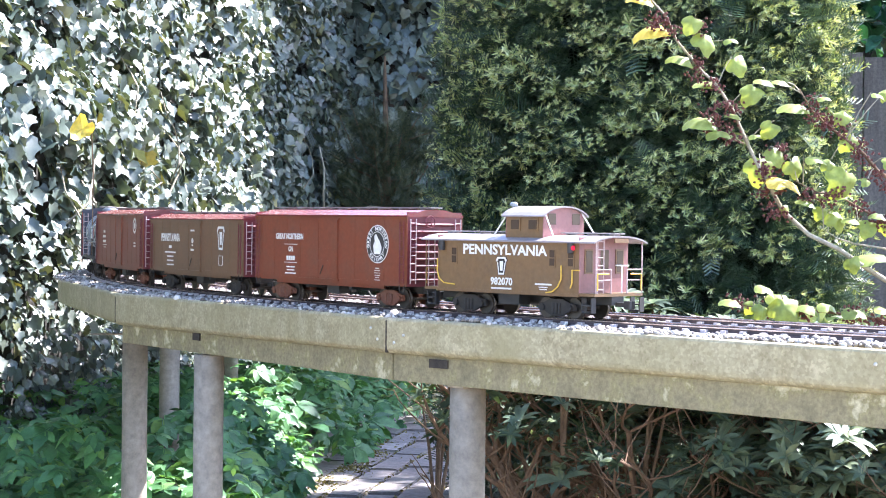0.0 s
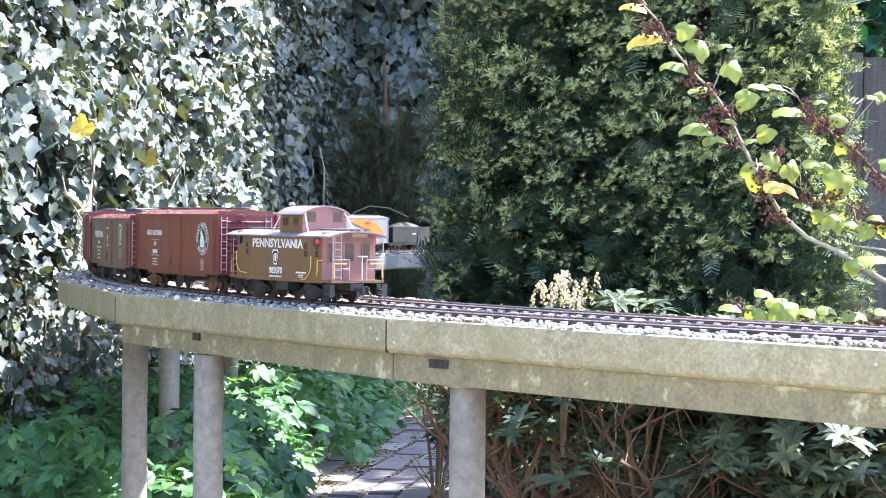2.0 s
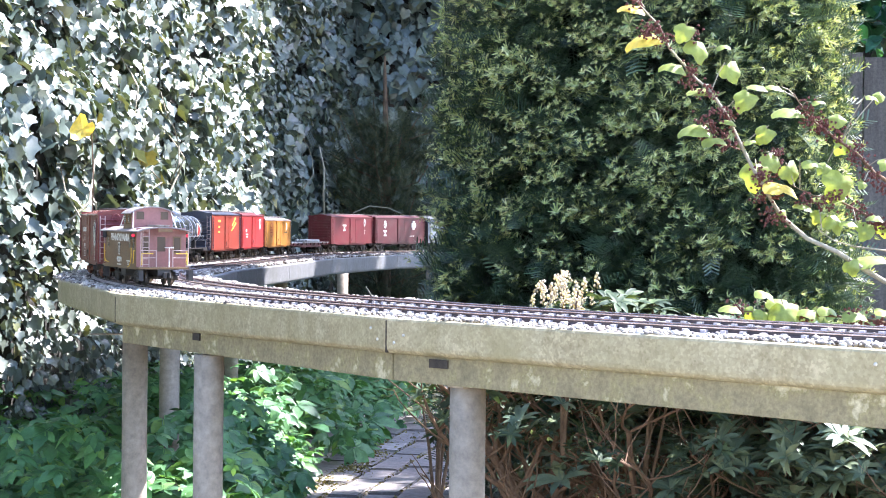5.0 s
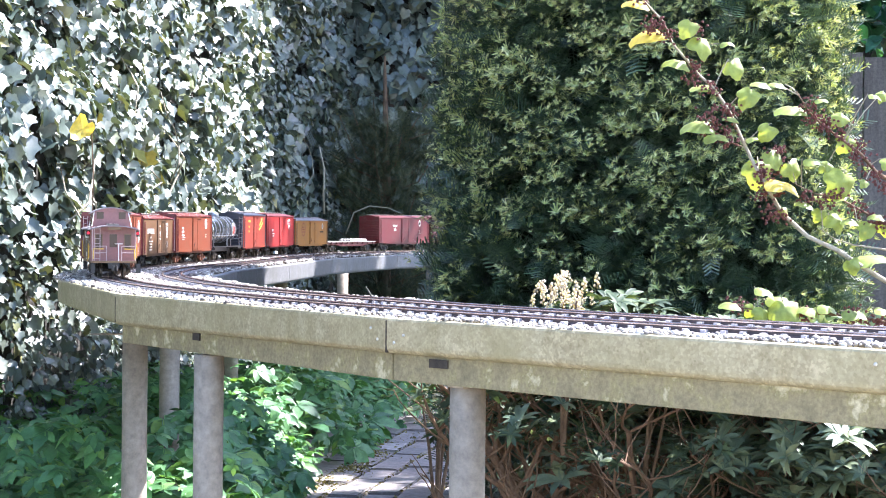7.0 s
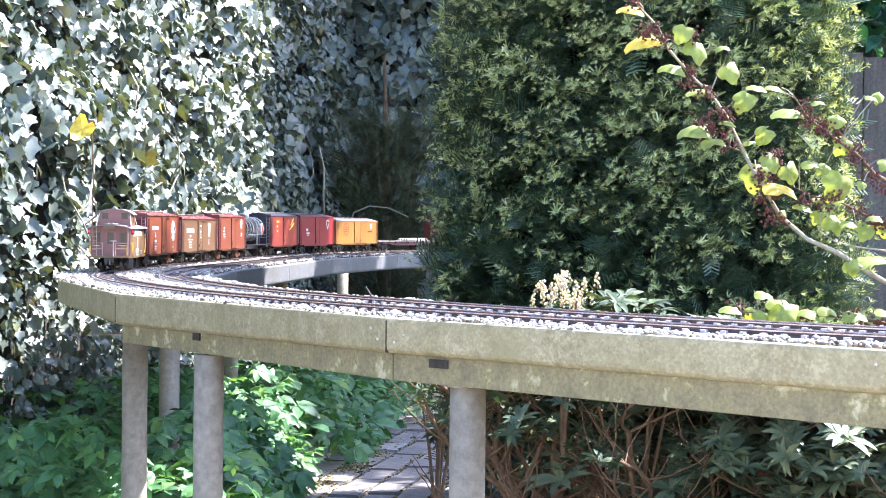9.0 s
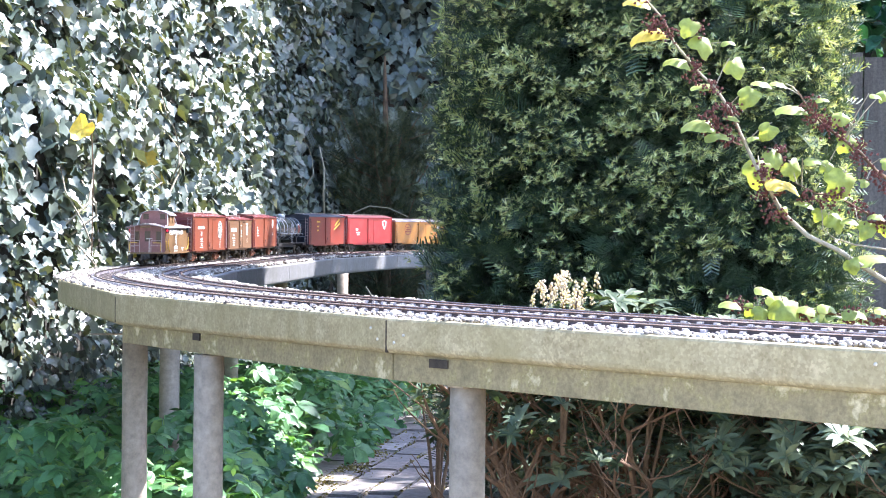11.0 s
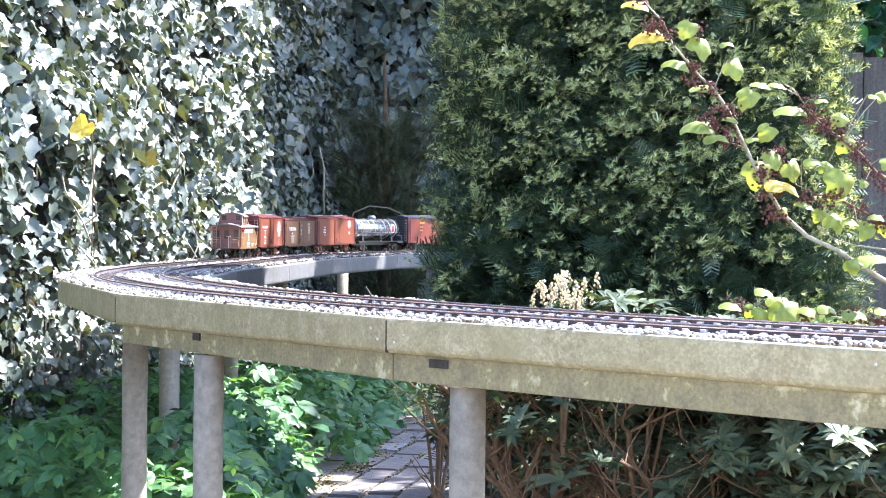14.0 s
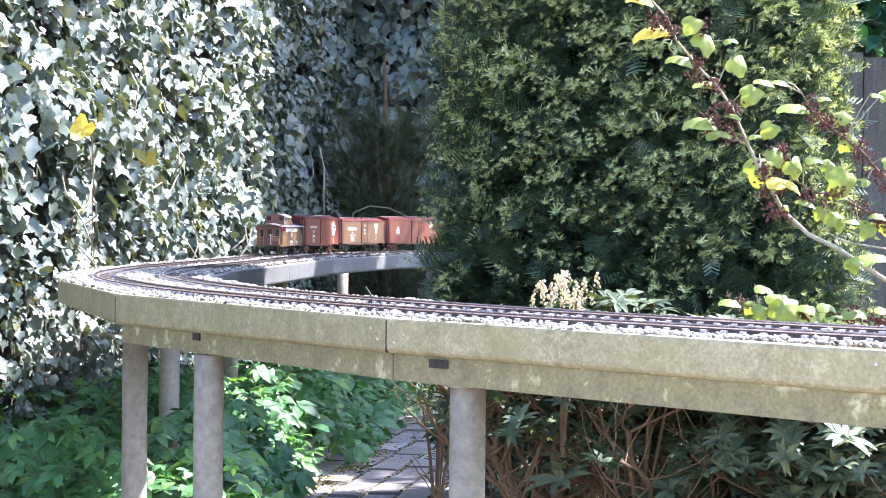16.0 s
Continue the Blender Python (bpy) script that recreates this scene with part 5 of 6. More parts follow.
def oval_leaf(wide=0.34, n=4, fold=0.25, curl=0.25):
    g = Geo()
    for i in range(n + 1):
        t = i / n
        w = wide * math.sin(math.pi * min(1, t * 0.92 + 0.06)) ** 0.8 * (1 - 0.25 * t)
        z = -curl * t * t
        g.v += [(-w, t, z + fold * w), (0, t, z), (w, t, z + fold * w)]
    g.f = [q for i in range(n) for q in ((i * 3, i * 3 + 1, i * 3 + 4, i * 3 + 3), (i * 3 + 1, i * 3 + 2, i * 3 + 5, i * 3 + 4))]
    return g


def along(poly, t):
    """Point and left-hand normal at the fraction t of a polyline."""
    seg = [math.dist(a, b) for a, b in zip(poly, poly[1:])]
    d = t * sum(seg)
    for (a, b), l in zip(zip(poly, poly[1:]), seg):
        if d <= l:
            u = ((b[0] - a[0]) / l, (b[1] - a[1]) / l)
            return (a[0] + u[0] * d, a[1] + u[1] * d), (u[1], -u[0])
        d -= l
    return poly[-1], (u[1], -u[0])


def ivy(name, poly, n, size, z0, z1, depth, label, seed, gaps=0.0, grow=0.0):
    rng = np.random.default_rng(seed)
    locs, nor, sz = [], [], []
    for _ in range(n):
        t, z = rng.uniform() ** (1.0 + grow), rng.uniform(z0, z1)
        (x, y), (nx, ny) = along(poly, t)
        b = 0.5 + 0.5 * noise.noise((t * 14, z * 3.2, seed))
        c = noise.noise((t * 30, z * 7, seed + 5))
        if c < gaps - 0.45 and rng.uniform() < 0.8:
            continue
        d = depth * (0.15 + b * rng.uniform(0.35, 1.0))
        locs.append((x + nx * d, y + ny * d, z))
        nor.append((nx, ny - 0.25, 0.62))
        sz.append(size * rng.lognormal(0, 0.28) * (0.72 if z < 0.8 else 1.0) * (1 + grow * t))
    R = frames_for(nor, rng, 0.6, 0.62) * np.array(sz)[:, None, None]
    me = scatter(name, ivy_leaf(), R, locs, M["ivy"])
    return tagged(part(name, me, None), label, "ivy", kind="stuff")


ivy("ivy_west", LEFT_WALL, 56000, 0.037, 0.0, 2.7, 0.26, "dense glossy green ivy covering the wall in sun", 11, 0.10, 0.3)
ivy("ivy_north", BACK_WALL[:2], 5200, 0.075, 0.7, 2.8, 0.3, "dark ivy in shade on the back wall", 12, 0.35)


YEW = (0.565, 5.45, 0.545, 0.68)


# clipped yew
def yew_shoot(n=8, tip=False):
    """A flat spray: stem with two rows of needles, along +y."""
    g = Geo()
    g.add([(-0.012, 0, 0), (0.012, 0, 0), (0.0, 1.0, 0.05)], [(0, 1, 2)])
    for k in range(n):
        t = 0.06 + 0.94 * k / n
        l = 0.42 * (1 - 0.45 * t)
        for sd in (1, -1):
            a = (0, t, 0.05 * t)
            b = (sd * l * 0.85, t + l * 0.55, 0.05 * t + 0.10)
            w = 0.042
            g.add([(a[0], a[1] - w * 0.5, a[2]), (a[0], a[1] + w * 0.5, a[2]), (b[0], b[1] + w * 0.4, b[2]), (b[0] + sd * 0.01, b[1] - w * 0.4, b[2])], [(0, 1, 2, 3)])
    return g


def yew_tuft(n=8):
    """Young tip: a small open brush of needles about the shoot's end, along +y."""
    g = Geo()
    for k in range(n):
        a = 2.399 * k
        l = 0.75 + 0.25 * math.sin(k * 1.7)
        c, s = math.cos(a), math.sin(a)
        b = (0.85 * l * c, 0.30 + 0.55 * l, 0.85 * l * s)
        g.add([(-0.09 * s, 0.0, 0.09 * c), (0.09 * s, 0.0, -0.09 * c), (b[0] + 0.05 * s, b[1], b[2] - 0.05 * c), (b[0] - 0.05 * s, b[1], b[2] + 0.05 * c)], [(0, 1, 2, 3)])
    return g


def yew_surface(rng, n, cx, cy, rx, ry, z0, z1, top):
    """Points and outward directions on a lumpy upright block of clipped hedge."""
    out, nor = [], []
    for _ in range(n):
        a = rng.uniform(0, 2 * math.pi)
        z = rng.uniform(z0, z1)
        e = 2.7
        if math.sin(a) > 0.55:
            a = -a
        c, s = math.cos(a), math.sin(a)
        k = (abs(c) ** e + abs(s) ** e) ** (-1 / e)
        taper = 1.0 - 0.10 * max(0, (z - 0.75)) - 0.18 * max(0.0, 0.55 - z)
        lump = 1 + 0.06 * noise.noise((c * 3, s * 3, z * 3.5)) + 0.05 * noise.noise((c * 8, s * 8, z * 8))
        twig = noise.noise((c * 9.5, s * 9.5, z * 19))
        if twig < top + rng.uniform(-0.35, 0.0):
            continue
        r = taper * (lump + 0.07 * twig) * rng.uniform(0.90, 1.02)
        out.append((cx + rx * k * c * r, cy + ry * k * s * r, z))
        nor.append((c * abs(c) ** 0.7, s * abs(s) ** 0.7, 0.12))
    return out, nor


def yew_top(rng, n, up):
    """Points over the rounded crown of the bush."""
    out, nor = [], []
    for _ in range(n):
        a, r = rng.uniform(0, 2 * math.pi), rng.uniform() ** 0.5
        c, s = math.cos(a), math.sin(a)
        k = (abs(c) ** 2.7 + abs(s) ** 2.7) ** (-1 / 2.7) * 0.86
        z = 1.90 + 0.14 * (1 - r ** 3) + 0.05 * noise.noise((c * r * 4, s * r * 4, 9)) + up
        out.append((YEW[2] * k * r * c, YEW[3] * k * r * s, z))
        nor.append((c * r * 0.8, s * r * 0.8, 1.0))
    return out, nor


def shoot_frames(nor, rng, jit, lift):
    """y along the shoot (outwards and a little up or down), z its upper face."""
    y = np.array(nor, float)
    y /= np.linalg.norm(y, axis=1)[:, None]
    y = y + rng.normal(0, jit, y.shape) + np.array((0, 0, lift))
    y /= np.linalg.norm(y, axis=1)[:, None]
    up = np.tile((0.0, 0.0, 1.0), (len(y), 1)) + rng.normal(0, 0.45, y.shape)
    x = np.cross(y, up)
    x /= np.linalg.norm(x, axis=1)[:, None]
    z = np.cross(x, y)
    return np.stack([x, y, z], axis=2)


# clipped yew between the two legs of the line
yew = empty("yew_tree", "tall clipped yew, dark green with pale yellow-green new tips", "yew")
yew.location = (YEW[0], YEW[1], 0)
tg = Geo()
tg.tube([(0, 0, -0.03), (0.01, 0.02, 0.5), (0.0, 0.0, 1.2), (0.02, 0, 1.6)], [0.06, 0.045, 0.035, 0.015], 10)
for k in range(26):
    a, z = k * 2.4, 0.2 + k * 0.05
    tg.tube([(0, 0, z), (0.25 * math.cos(a), 0.3 * math.sin(a), z + 0.07), (0.5 * math.cos(a), 0.6 * math.sin(a), z + 0.18)], [0.014, 0.009, 0.003], 6)
part("trunk", tg, M["bark"], yew)
rng = np.random.default_rng(21)
# opaque core of the bush, its deep shade painted in as near black
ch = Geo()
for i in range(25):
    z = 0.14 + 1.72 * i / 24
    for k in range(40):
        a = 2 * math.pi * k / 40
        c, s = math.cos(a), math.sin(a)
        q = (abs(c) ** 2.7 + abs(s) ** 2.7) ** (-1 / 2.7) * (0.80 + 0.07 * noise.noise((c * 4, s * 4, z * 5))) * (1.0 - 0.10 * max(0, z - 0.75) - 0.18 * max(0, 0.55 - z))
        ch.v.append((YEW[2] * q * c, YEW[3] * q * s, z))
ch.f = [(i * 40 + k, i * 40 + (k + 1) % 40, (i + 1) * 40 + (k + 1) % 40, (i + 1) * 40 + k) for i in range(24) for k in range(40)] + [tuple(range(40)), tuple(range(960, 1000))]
part("heartwood_mass", ch, M["yew_shade"], yew, "dark hull painted as the shade inside the foliage", smooth=True)
# shaded inner mass of older twigs
lo, no = yew_surface(rng, 6000, 0, 0, YEW[2] * 0.87, YEW[3] * 0.87, 0.12, 1.72, -2)
part("inner_foliage", scatter("inner_foliage", yew_shoot(6), shoot_frames(no, rng, 0.6, 0.0) * 0.10, lo, M["yew"]), None, yew)
lo, no = yew_surface(rng, 30000, 0, 0, YEW[2], YEW[3], 0.10, 1.95, 0.05)
top_lo, top_no = yew_top(rng, 2600, 0.0)
lo, no = lo + top_lo, no + top_no
sc = rng.lognormal(math.log(0.058), 0.28, len(lo))
part("crown", scatter("crown", yew_shoot(), shoot_frames(no, rng, 0.55, 0.0) * sc[:, None, None], lo, M["yew"]), None, yew, "dark green needle sprays")
lo, no = yew_surface(rng, 7600, 0, 0, YEW[2] * 1.055, YEW[3] * 1.055, 0.12, 1.95, 0.14)
keep = [rng.uniform() < 0.35 + 0.65 * (p[2] - 0.55) / 0.55 for p in lo]
lo, no = [p for p, q in zip(lo, keep) if q], [p for p, q in zip(no, keep) if q]
top_lo, top_no = yew_top(rng, 500, 0.06)
# young tips stand in small groups at the ends of the twigs
lo = np.repeat(np.array(lo + top_lo), 7, axis=0)
no = np.repeat(np.array(no + top_no), 7, axis=0)
lo = lo + rng.normal(0, 1, lo.shape) * np.array((0.022, 0.022, 0.012))
sc = rng.lognormal(math.log(0.0128), 0.35, len(lo))
part("new_growth", scatter("new_growth", yew_tuft(), shoot_frames(no, rng, 0.7, 0.25) * sc[:, None, None], lo, M["yew_new"]), None, yew, "pale yellow-green young tips")

# ground elder carpet
def elder_leaf():
    g = Geo()
    b = oval_leaf(0.33, 3, 0.2, 0.25)
    for ang, s, ox in ((0, 1.0, 0.0), (1.0, 0.8, 0.06), (-1.0, 0.8, -0.06), (2.0, 0.5, 0.05), (-2.0, 0.5, -0.05)):
        c, d = math.cos(ang), math.sin(ang)
        g.add([((x * c + y * d) * s + ox, (-x * d + y * c) * s + 0.15, z * s) for x, y, z in b.v], b.f)
    return g


rng = np.random.default_rng(31)
locs, nor, sz = [], [], []
while len(locs) < 12500:
    x, y = rng.uniform(-1.5, 0.5), rng.uniform(3.9, 10.8)
    edge = (-0.41 + 0.165 * (y - 5.66) if y > 5.66 else -0.42 + 0.085 * (5.66 - y)) + 0.03 * math.sin(y * 5)
    if x > edge - 0.02 and y < 8.6:
        continue
    tall = 0.40 if y < 5.8 else max(0.20, 0.40 - 0.09 * (y - 5.8))
    hgt = min(tall, 0.08 + 1.7 * (edge - x)) if y < 8.6 else 0.2
    z = hgt * (0.25 + 0.75 * rng.uniform() ** 0.6) * (0.85 + 0.5 * noise.noise((x * 3, y * 3, 1)))
    locs.append((x, y, max(0.02, z)))
    nor.append((0.1, -0.35, 1.0))
    sz.append(0.042 * rng.lognormal(0, 0.3))
R = frames_for(nor, rng, 1.5, 0.38) * np.array(sz)[:, None, None]
tagged(part("ground_elder", scatter("ground_elder", elder_leaf(), R, locs, M["elder"]), None), "lush green ground elder carpet beside the path", "ground cover", kind="stuff")

# brick path
path = empty("brick_path", "worn grey-brown brick garden path with dark joints", "path", kind="structure")
ang = math.radians(9.8)
BR = mesh_of(Geo().box(-0.0475, 0.0475, -0.1, 0.1, -0.05, 0.0), "brick", M["brick"], bevel=0.004)
ex, ey = Vector((math.cos(ang), -math.sin(ang))), Vector((math.sin(ang), math.cos(ang)))
rng = np.random.default_rng(41)
for c in range(-4, 7):
    for r in range(0, 18):
        p = Vector((-0.277, 5.68)) + ex * (c * 0.104) + ey * ((r - 3 + (0.5 if c % 2 else 0.0)) * 0.207)
        ob = part("brick", BR, None, path)
        ob.matrix_local = Matrix.Translation((p.x, p.y, 0.014 + rng.normal(0, 0.003))) @ Matrix.Rotation(-ang + rng.normal(0, 0.012), 4, "Z") @ Matrix.Rotation(rng.normal(0, 0.012), 4, "X")

# moss and crumbs of soil along the path's edge and in its joints
rng = np.random.default_rng(43)
locs, sz = [], []
for _ in range(5200):
    y = rng.uniform(5.0, 7.9)
    if rng.uniform() < 0.6:
        x = -0.41 + 0.165 * (y - 5.66) + abs(rng.normal(0, 0.05)) - 0.02
        p = Vector((x, y))
    else:
        c = int(rng.integers(-2, 7))
        p = Vector((-0.277, 5.68)) + ex * ((c + 0.5) * 0.104 + rng.normal(0, 0.005)) + ey * (y - 5.9)
    locs.append((p.x, p.y, 0.010 + rng.uniform(0, 0.006)))
    sz.append(0.008 * rng.lognormal(0, 0.4))
R = frames_for(np.tile((0, 0, 1.0), (len(locs), 1)), rng, 2.0, 0.5) * np.array(sz)[:, None, None]
tagged(part("moss", scatter("moss", oval_leaf(0.5, 2), R, locs, M["moss"]), None), "yellow-brown moss and litter along the brick path", "moss", kind="stuff")

# conifer in the shaded corner
fir = empty("conifer", "dull green feathery juniper in the shaded corner", "conifer", at=(-0.33, 10.2, 0))
tg = Geo().tube([(0, 0, -0.02), (0.02, 0, 0.9), (0, 0.02, 1.75)], [0.045, 0.03, 0.006], 9)
rng = np.random.default_rng(51)
locs, nor = [], []
for k in range(64):
    z = 0.15 + 1.15 * (k / 64)
    a = k * 2.399
    r = (0.34 + 0.10 * math.sin(k * 1.9)) * (1 - 0.30 * k / 64)
    tip = Vector((r * math.cos(a), r * math.sin(a) * 0.6, z + 0.20 + 0.10 * math.sin(k * 2.7)))
    part("limb", Geo().tube([(0, 0, z), (tip.x * 0.6, tip.y * 0.6, z + 0.07), tip], [0.008, 0.005, 0.002], 5), M["bark"], fir)
    for _ in range(95):
        u = rng.uniform(0.3, 1.05)
        locs.append((tip.x * u + rng.normal(0, 0.035), tip.y * u + rng.normal(0, 0.03), z + (tip.z - z) * u * u + rng.normal(0, 0.035)))
        nor.append((0.5 * math.cos(a) + rng.normal(0, 0.4), 0.5 * math.sin(a) - 0.2 + rng.normal(0, 0.4), 0.75))
part("trunk", tg, M["bark"], fir)
sc = rng.lognormal(math.log(0.045), 0.35, len(locs))
part("crown", scatter("crown", yew_shoot(7), shoot_frames(nor, rng, 0.35, 0.1) * sc[:, None, None], locs, M["fir"]), None, fir, "fine dull green needle sprays")

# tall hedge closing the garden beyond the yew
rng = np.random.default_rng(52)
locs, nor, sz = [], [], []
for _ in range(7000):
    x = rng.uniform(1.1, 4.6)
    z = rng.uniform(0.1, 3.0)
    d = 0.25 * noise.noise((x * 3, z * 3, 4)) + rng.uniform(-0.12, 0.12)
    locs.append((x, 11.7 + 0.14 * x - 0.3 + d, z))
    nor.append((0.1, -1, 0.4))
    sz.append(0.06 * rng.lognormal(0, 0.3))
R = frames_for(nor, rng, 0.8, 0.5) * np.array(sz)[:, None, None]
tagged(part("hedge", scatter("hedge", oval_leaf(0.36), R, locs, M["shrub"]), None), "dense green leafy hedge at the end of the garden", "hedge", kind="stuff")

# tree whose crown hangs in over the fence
tree = empty("garden_tree", "broad leafy tree over the fence, copied unseen for shade", "tree", "trees beyond the fence", at=(2.65, 8.45, 0))
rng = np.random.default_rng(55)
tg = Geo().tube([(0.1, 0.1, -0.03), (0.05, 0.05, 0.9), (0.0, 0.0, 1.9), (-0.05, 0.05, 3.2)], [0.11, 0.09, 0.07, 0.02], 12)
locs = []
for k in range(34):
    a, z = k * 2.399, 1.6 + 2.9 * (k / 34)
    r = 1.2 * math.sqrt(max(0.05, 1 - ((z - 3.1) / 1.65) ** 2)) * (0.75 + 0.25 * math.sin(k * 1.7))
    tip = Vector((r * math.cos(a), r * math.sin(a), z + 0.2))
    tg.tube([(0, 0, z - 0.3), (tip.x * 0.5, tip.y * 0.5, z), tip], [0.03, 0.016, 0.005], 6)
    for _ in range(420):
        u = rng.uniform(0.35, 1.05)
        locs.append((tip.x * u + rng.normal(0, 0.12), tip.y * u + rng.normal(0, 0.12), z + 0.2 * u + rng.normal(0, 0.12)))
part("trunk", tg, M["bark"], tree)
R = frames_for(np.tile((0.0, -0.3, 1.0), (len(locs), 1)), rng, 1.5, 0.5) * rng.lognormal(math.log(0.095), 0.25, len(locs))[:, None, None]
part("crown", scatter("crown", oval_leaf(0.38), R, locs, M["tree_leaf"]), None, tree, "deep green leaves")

# unseen copy behind the yew, added to cast shade on the back corner
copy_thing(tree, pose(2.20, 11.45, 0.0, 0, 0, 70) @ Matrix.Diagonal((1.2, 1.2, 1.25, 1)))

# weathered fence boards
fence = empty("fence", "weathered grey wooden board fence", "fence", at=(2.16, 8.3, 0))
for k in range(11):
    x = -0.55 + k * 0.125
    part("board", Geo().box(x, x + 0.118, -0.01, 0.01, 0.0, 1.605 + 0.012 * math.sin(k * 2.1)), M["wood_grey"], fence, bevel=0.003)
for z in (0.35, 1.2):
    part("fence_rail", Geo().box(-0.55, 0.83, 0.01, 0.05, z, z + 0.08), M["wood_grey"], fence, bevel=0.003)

# evergreen shrub under and behind the line
def whorl(n=8, tilt=0.5):
    g = Geo()
    b = oval_leaf(0.17, 4, 0.3, 0.35)
    for k in range(n):
        a = 2 * math.pi * k / n + 0.3 * math.sin(k * 3)
        c, d = math.cos(a), math.sin(a)
        s = 0.85 + 0.15 * math.sin(k * 5.0)
        g.add([((x * c + y * d) * s, (-x * d + y * c) * s, (z + tilt * y) * s) for x, y, z in b.v], b.f)
    return g


def stem_bush(name, label, at, seed, n, spread, height, lean, low=0.0, leaf=0.050, tint="shrub", bark="bark", stout=0.011):
    rng = random.Random(seed)
    bush = empty(name, label, "shrub", "evergreen shrubs beside the line", at=at)
    g = Geo()
    tips = []
    for k in range(n):
        a = rng.uniform(0, 6.283)
        p = Vector((rng.uniform(-0.24, 0.24), rng.uniform(-0.08, 0.08), -0.02))
        d = Vector((math.cos(a) * rng.uniform(0.1, 0.8) * spread, math.sin(a) * rng.uniform(0.3, 1.0) * spread * 0.7, height))

        def grow(p, d, r, depth):
            pts, rad = [p], [r]
            full = d.length
            for i in range(6):
                d = d + Vector((rng.uniform(-1, 1), rng.uniform(-1, 1), rng.uniform(-0.4, 0.6))) * 0.27 * full
                d = d * (full / d.length)
                if p.z + d.z * 0.2 > 0.60:
                    break
                p = p + d * 0.2
                pts.append(p)
                rad.append(r * (1 - 0.10 * (i + 1)))
                if depth and i > 0:
                    for _ in range(rng.choice((1, 2))):
                        e = Vector((rng.uniform(-1, 1), rng.uniform(-1, 1), rng.uniform(0.2, 1.0))).normalized() * d.length * rng.uniform(0.45, 0.7)
                        grow(p, e, rad[-1] * 0.6, depth - 1)
            if len(pts) > 1:
                g.tube(pts, rad, 6)
            if depth < 2:
                tips.append((p, d.normalized()))
        grow(p, d * 0.8, stout * rng.uniform(0.6, 1.0), 2)
    part("branch_work", g, M[bark], bush, "bare brown twiggy branches")
    r2 = np.random.default_rng(seed)
    pick = [t for t in tips if max(height * 0.25, low) < t[0].z < 0.60]
    locs = np.repeat(np.array([tuple(t[0]) for t in pick]), 3, axis=0) + r2.normal(0, 0.016, (3 * len(pick), 3))
    y = np.repeat(np.array([tuple(t[1]) for t in pick]), 3, axis=0) * 0.5 + np.array((0, 0, 0.8)) + r2.normal(0, 0.3, locs.shape)
    R = frames_for(y, r2, 2.0, 0.12) * r2.lognormal(math.log(leaf * 0.58), 0.25, len(locs))[:, None, None]
    part("foliage", scatter("foliage", whorl(), R, locs, M[tint]), None, bush, "whorls of narrow green leaves")
    return bush, pick


bush, tips = stem_bush("evergreen_shrub", "leggy evergreen shrub with brown bare branches and leaf whorls", (0.42, 3.74, 0), 61, 14, 0.5, 0.50, 0, low=0.40, bark="brown_bark", stout=0.017)
stem_bush("evergreen_shrub", "bushy evergreen shrub with grey-green leaf whorls", (0.76, 3.62, 0), 62, 15, 0.5, 0.44, 0, low=0.12, leaf=0.085, tint="shrub_pale", bark="brown_bark")
stem_bush("evergreen_shrub", "bushy evergreen shrub with pale young leaves", (0.98, 3.6, 0), 64, 18, 0.5, 0.42, 0, leaf=0.08, tint="shrub_pale")


def bell_cluster():
    g = Geo()
    rng = random.Random(5)
    for k in range(9):
        t = k / 8
        x, y = 0.35 * math.sin(k * 2.4) * (1 - 0.5 * t), 0.35 * math.cos(k * 2.4) * (1 - 0.5 * t)
        z = t * 1.6
        g.tube([(x, y, z), (x, y, z - 0.14), (x, y, z - 0.30), (x, y, z - 0.36)], [0.06, 0.17, 0.14, 0.09], 6)
    g.tube([(0, 0, -0.4), (0, 0, 1.6)], 0.04, 4)
    return g


BELLS = bell_cluster()
rng = np.random.default_rng(71)


def flowers(at, n, rx, rz, label):
    locs = np.stack([rng.normal(0, rx, n), rng.normal(0, rx * 0.8, n), rng.uniform(-rz, rz, n)], 1)
    locs[:, 2] += 0.012 * np.cos(locs[:, 0] * 90)
    y = np.tile((0.0, 0.0, 1.0), (n, 1))
    R = frames_for(y, rng, 2.0, 0.25) * rng.lognormal(math.log(0.0118), 0.22, n)[:, None, None]
    sprig = empty("flower_sprig", label, "flowers", "sprigs of white bells", at=at)
    tagged(part("blossom", scatter("blossom", BELLS, R, locs, M["flower"]), None, sprig), kind="stuff")
    R = frames_for(y[:max(5, n // 5)], rng, 2.0, 0.5) * rng.lognormal(math.log(0.042), 0.2, max(5, n // 5))[:, None, None]
    part("foliage", scatter("foliage", whorl(7), R, locs[:max(5, n // 5)] - np.array((0, 0, 0.05)), M["shrub"]), None, sprig)
    st = Geo()
    for k in range(6):
        p = locs[k]
        st.tube([(0, 0, -0.30), (p[0] * 0.5, p[1] * 0.5, -0.12), tuple(p)], [0.005, 0.004, 0.002], 5)
    part("stem", st, M["bark"], sprig)


flowers((0.232, 3.55, 0.690), 46, 0.042, 0.028, "creamy white bell flowers above the track")
flowers((-0.010, 4.55, 0.40), 34, 0.026, 0.05, "creamy white bell flowers beside the path")

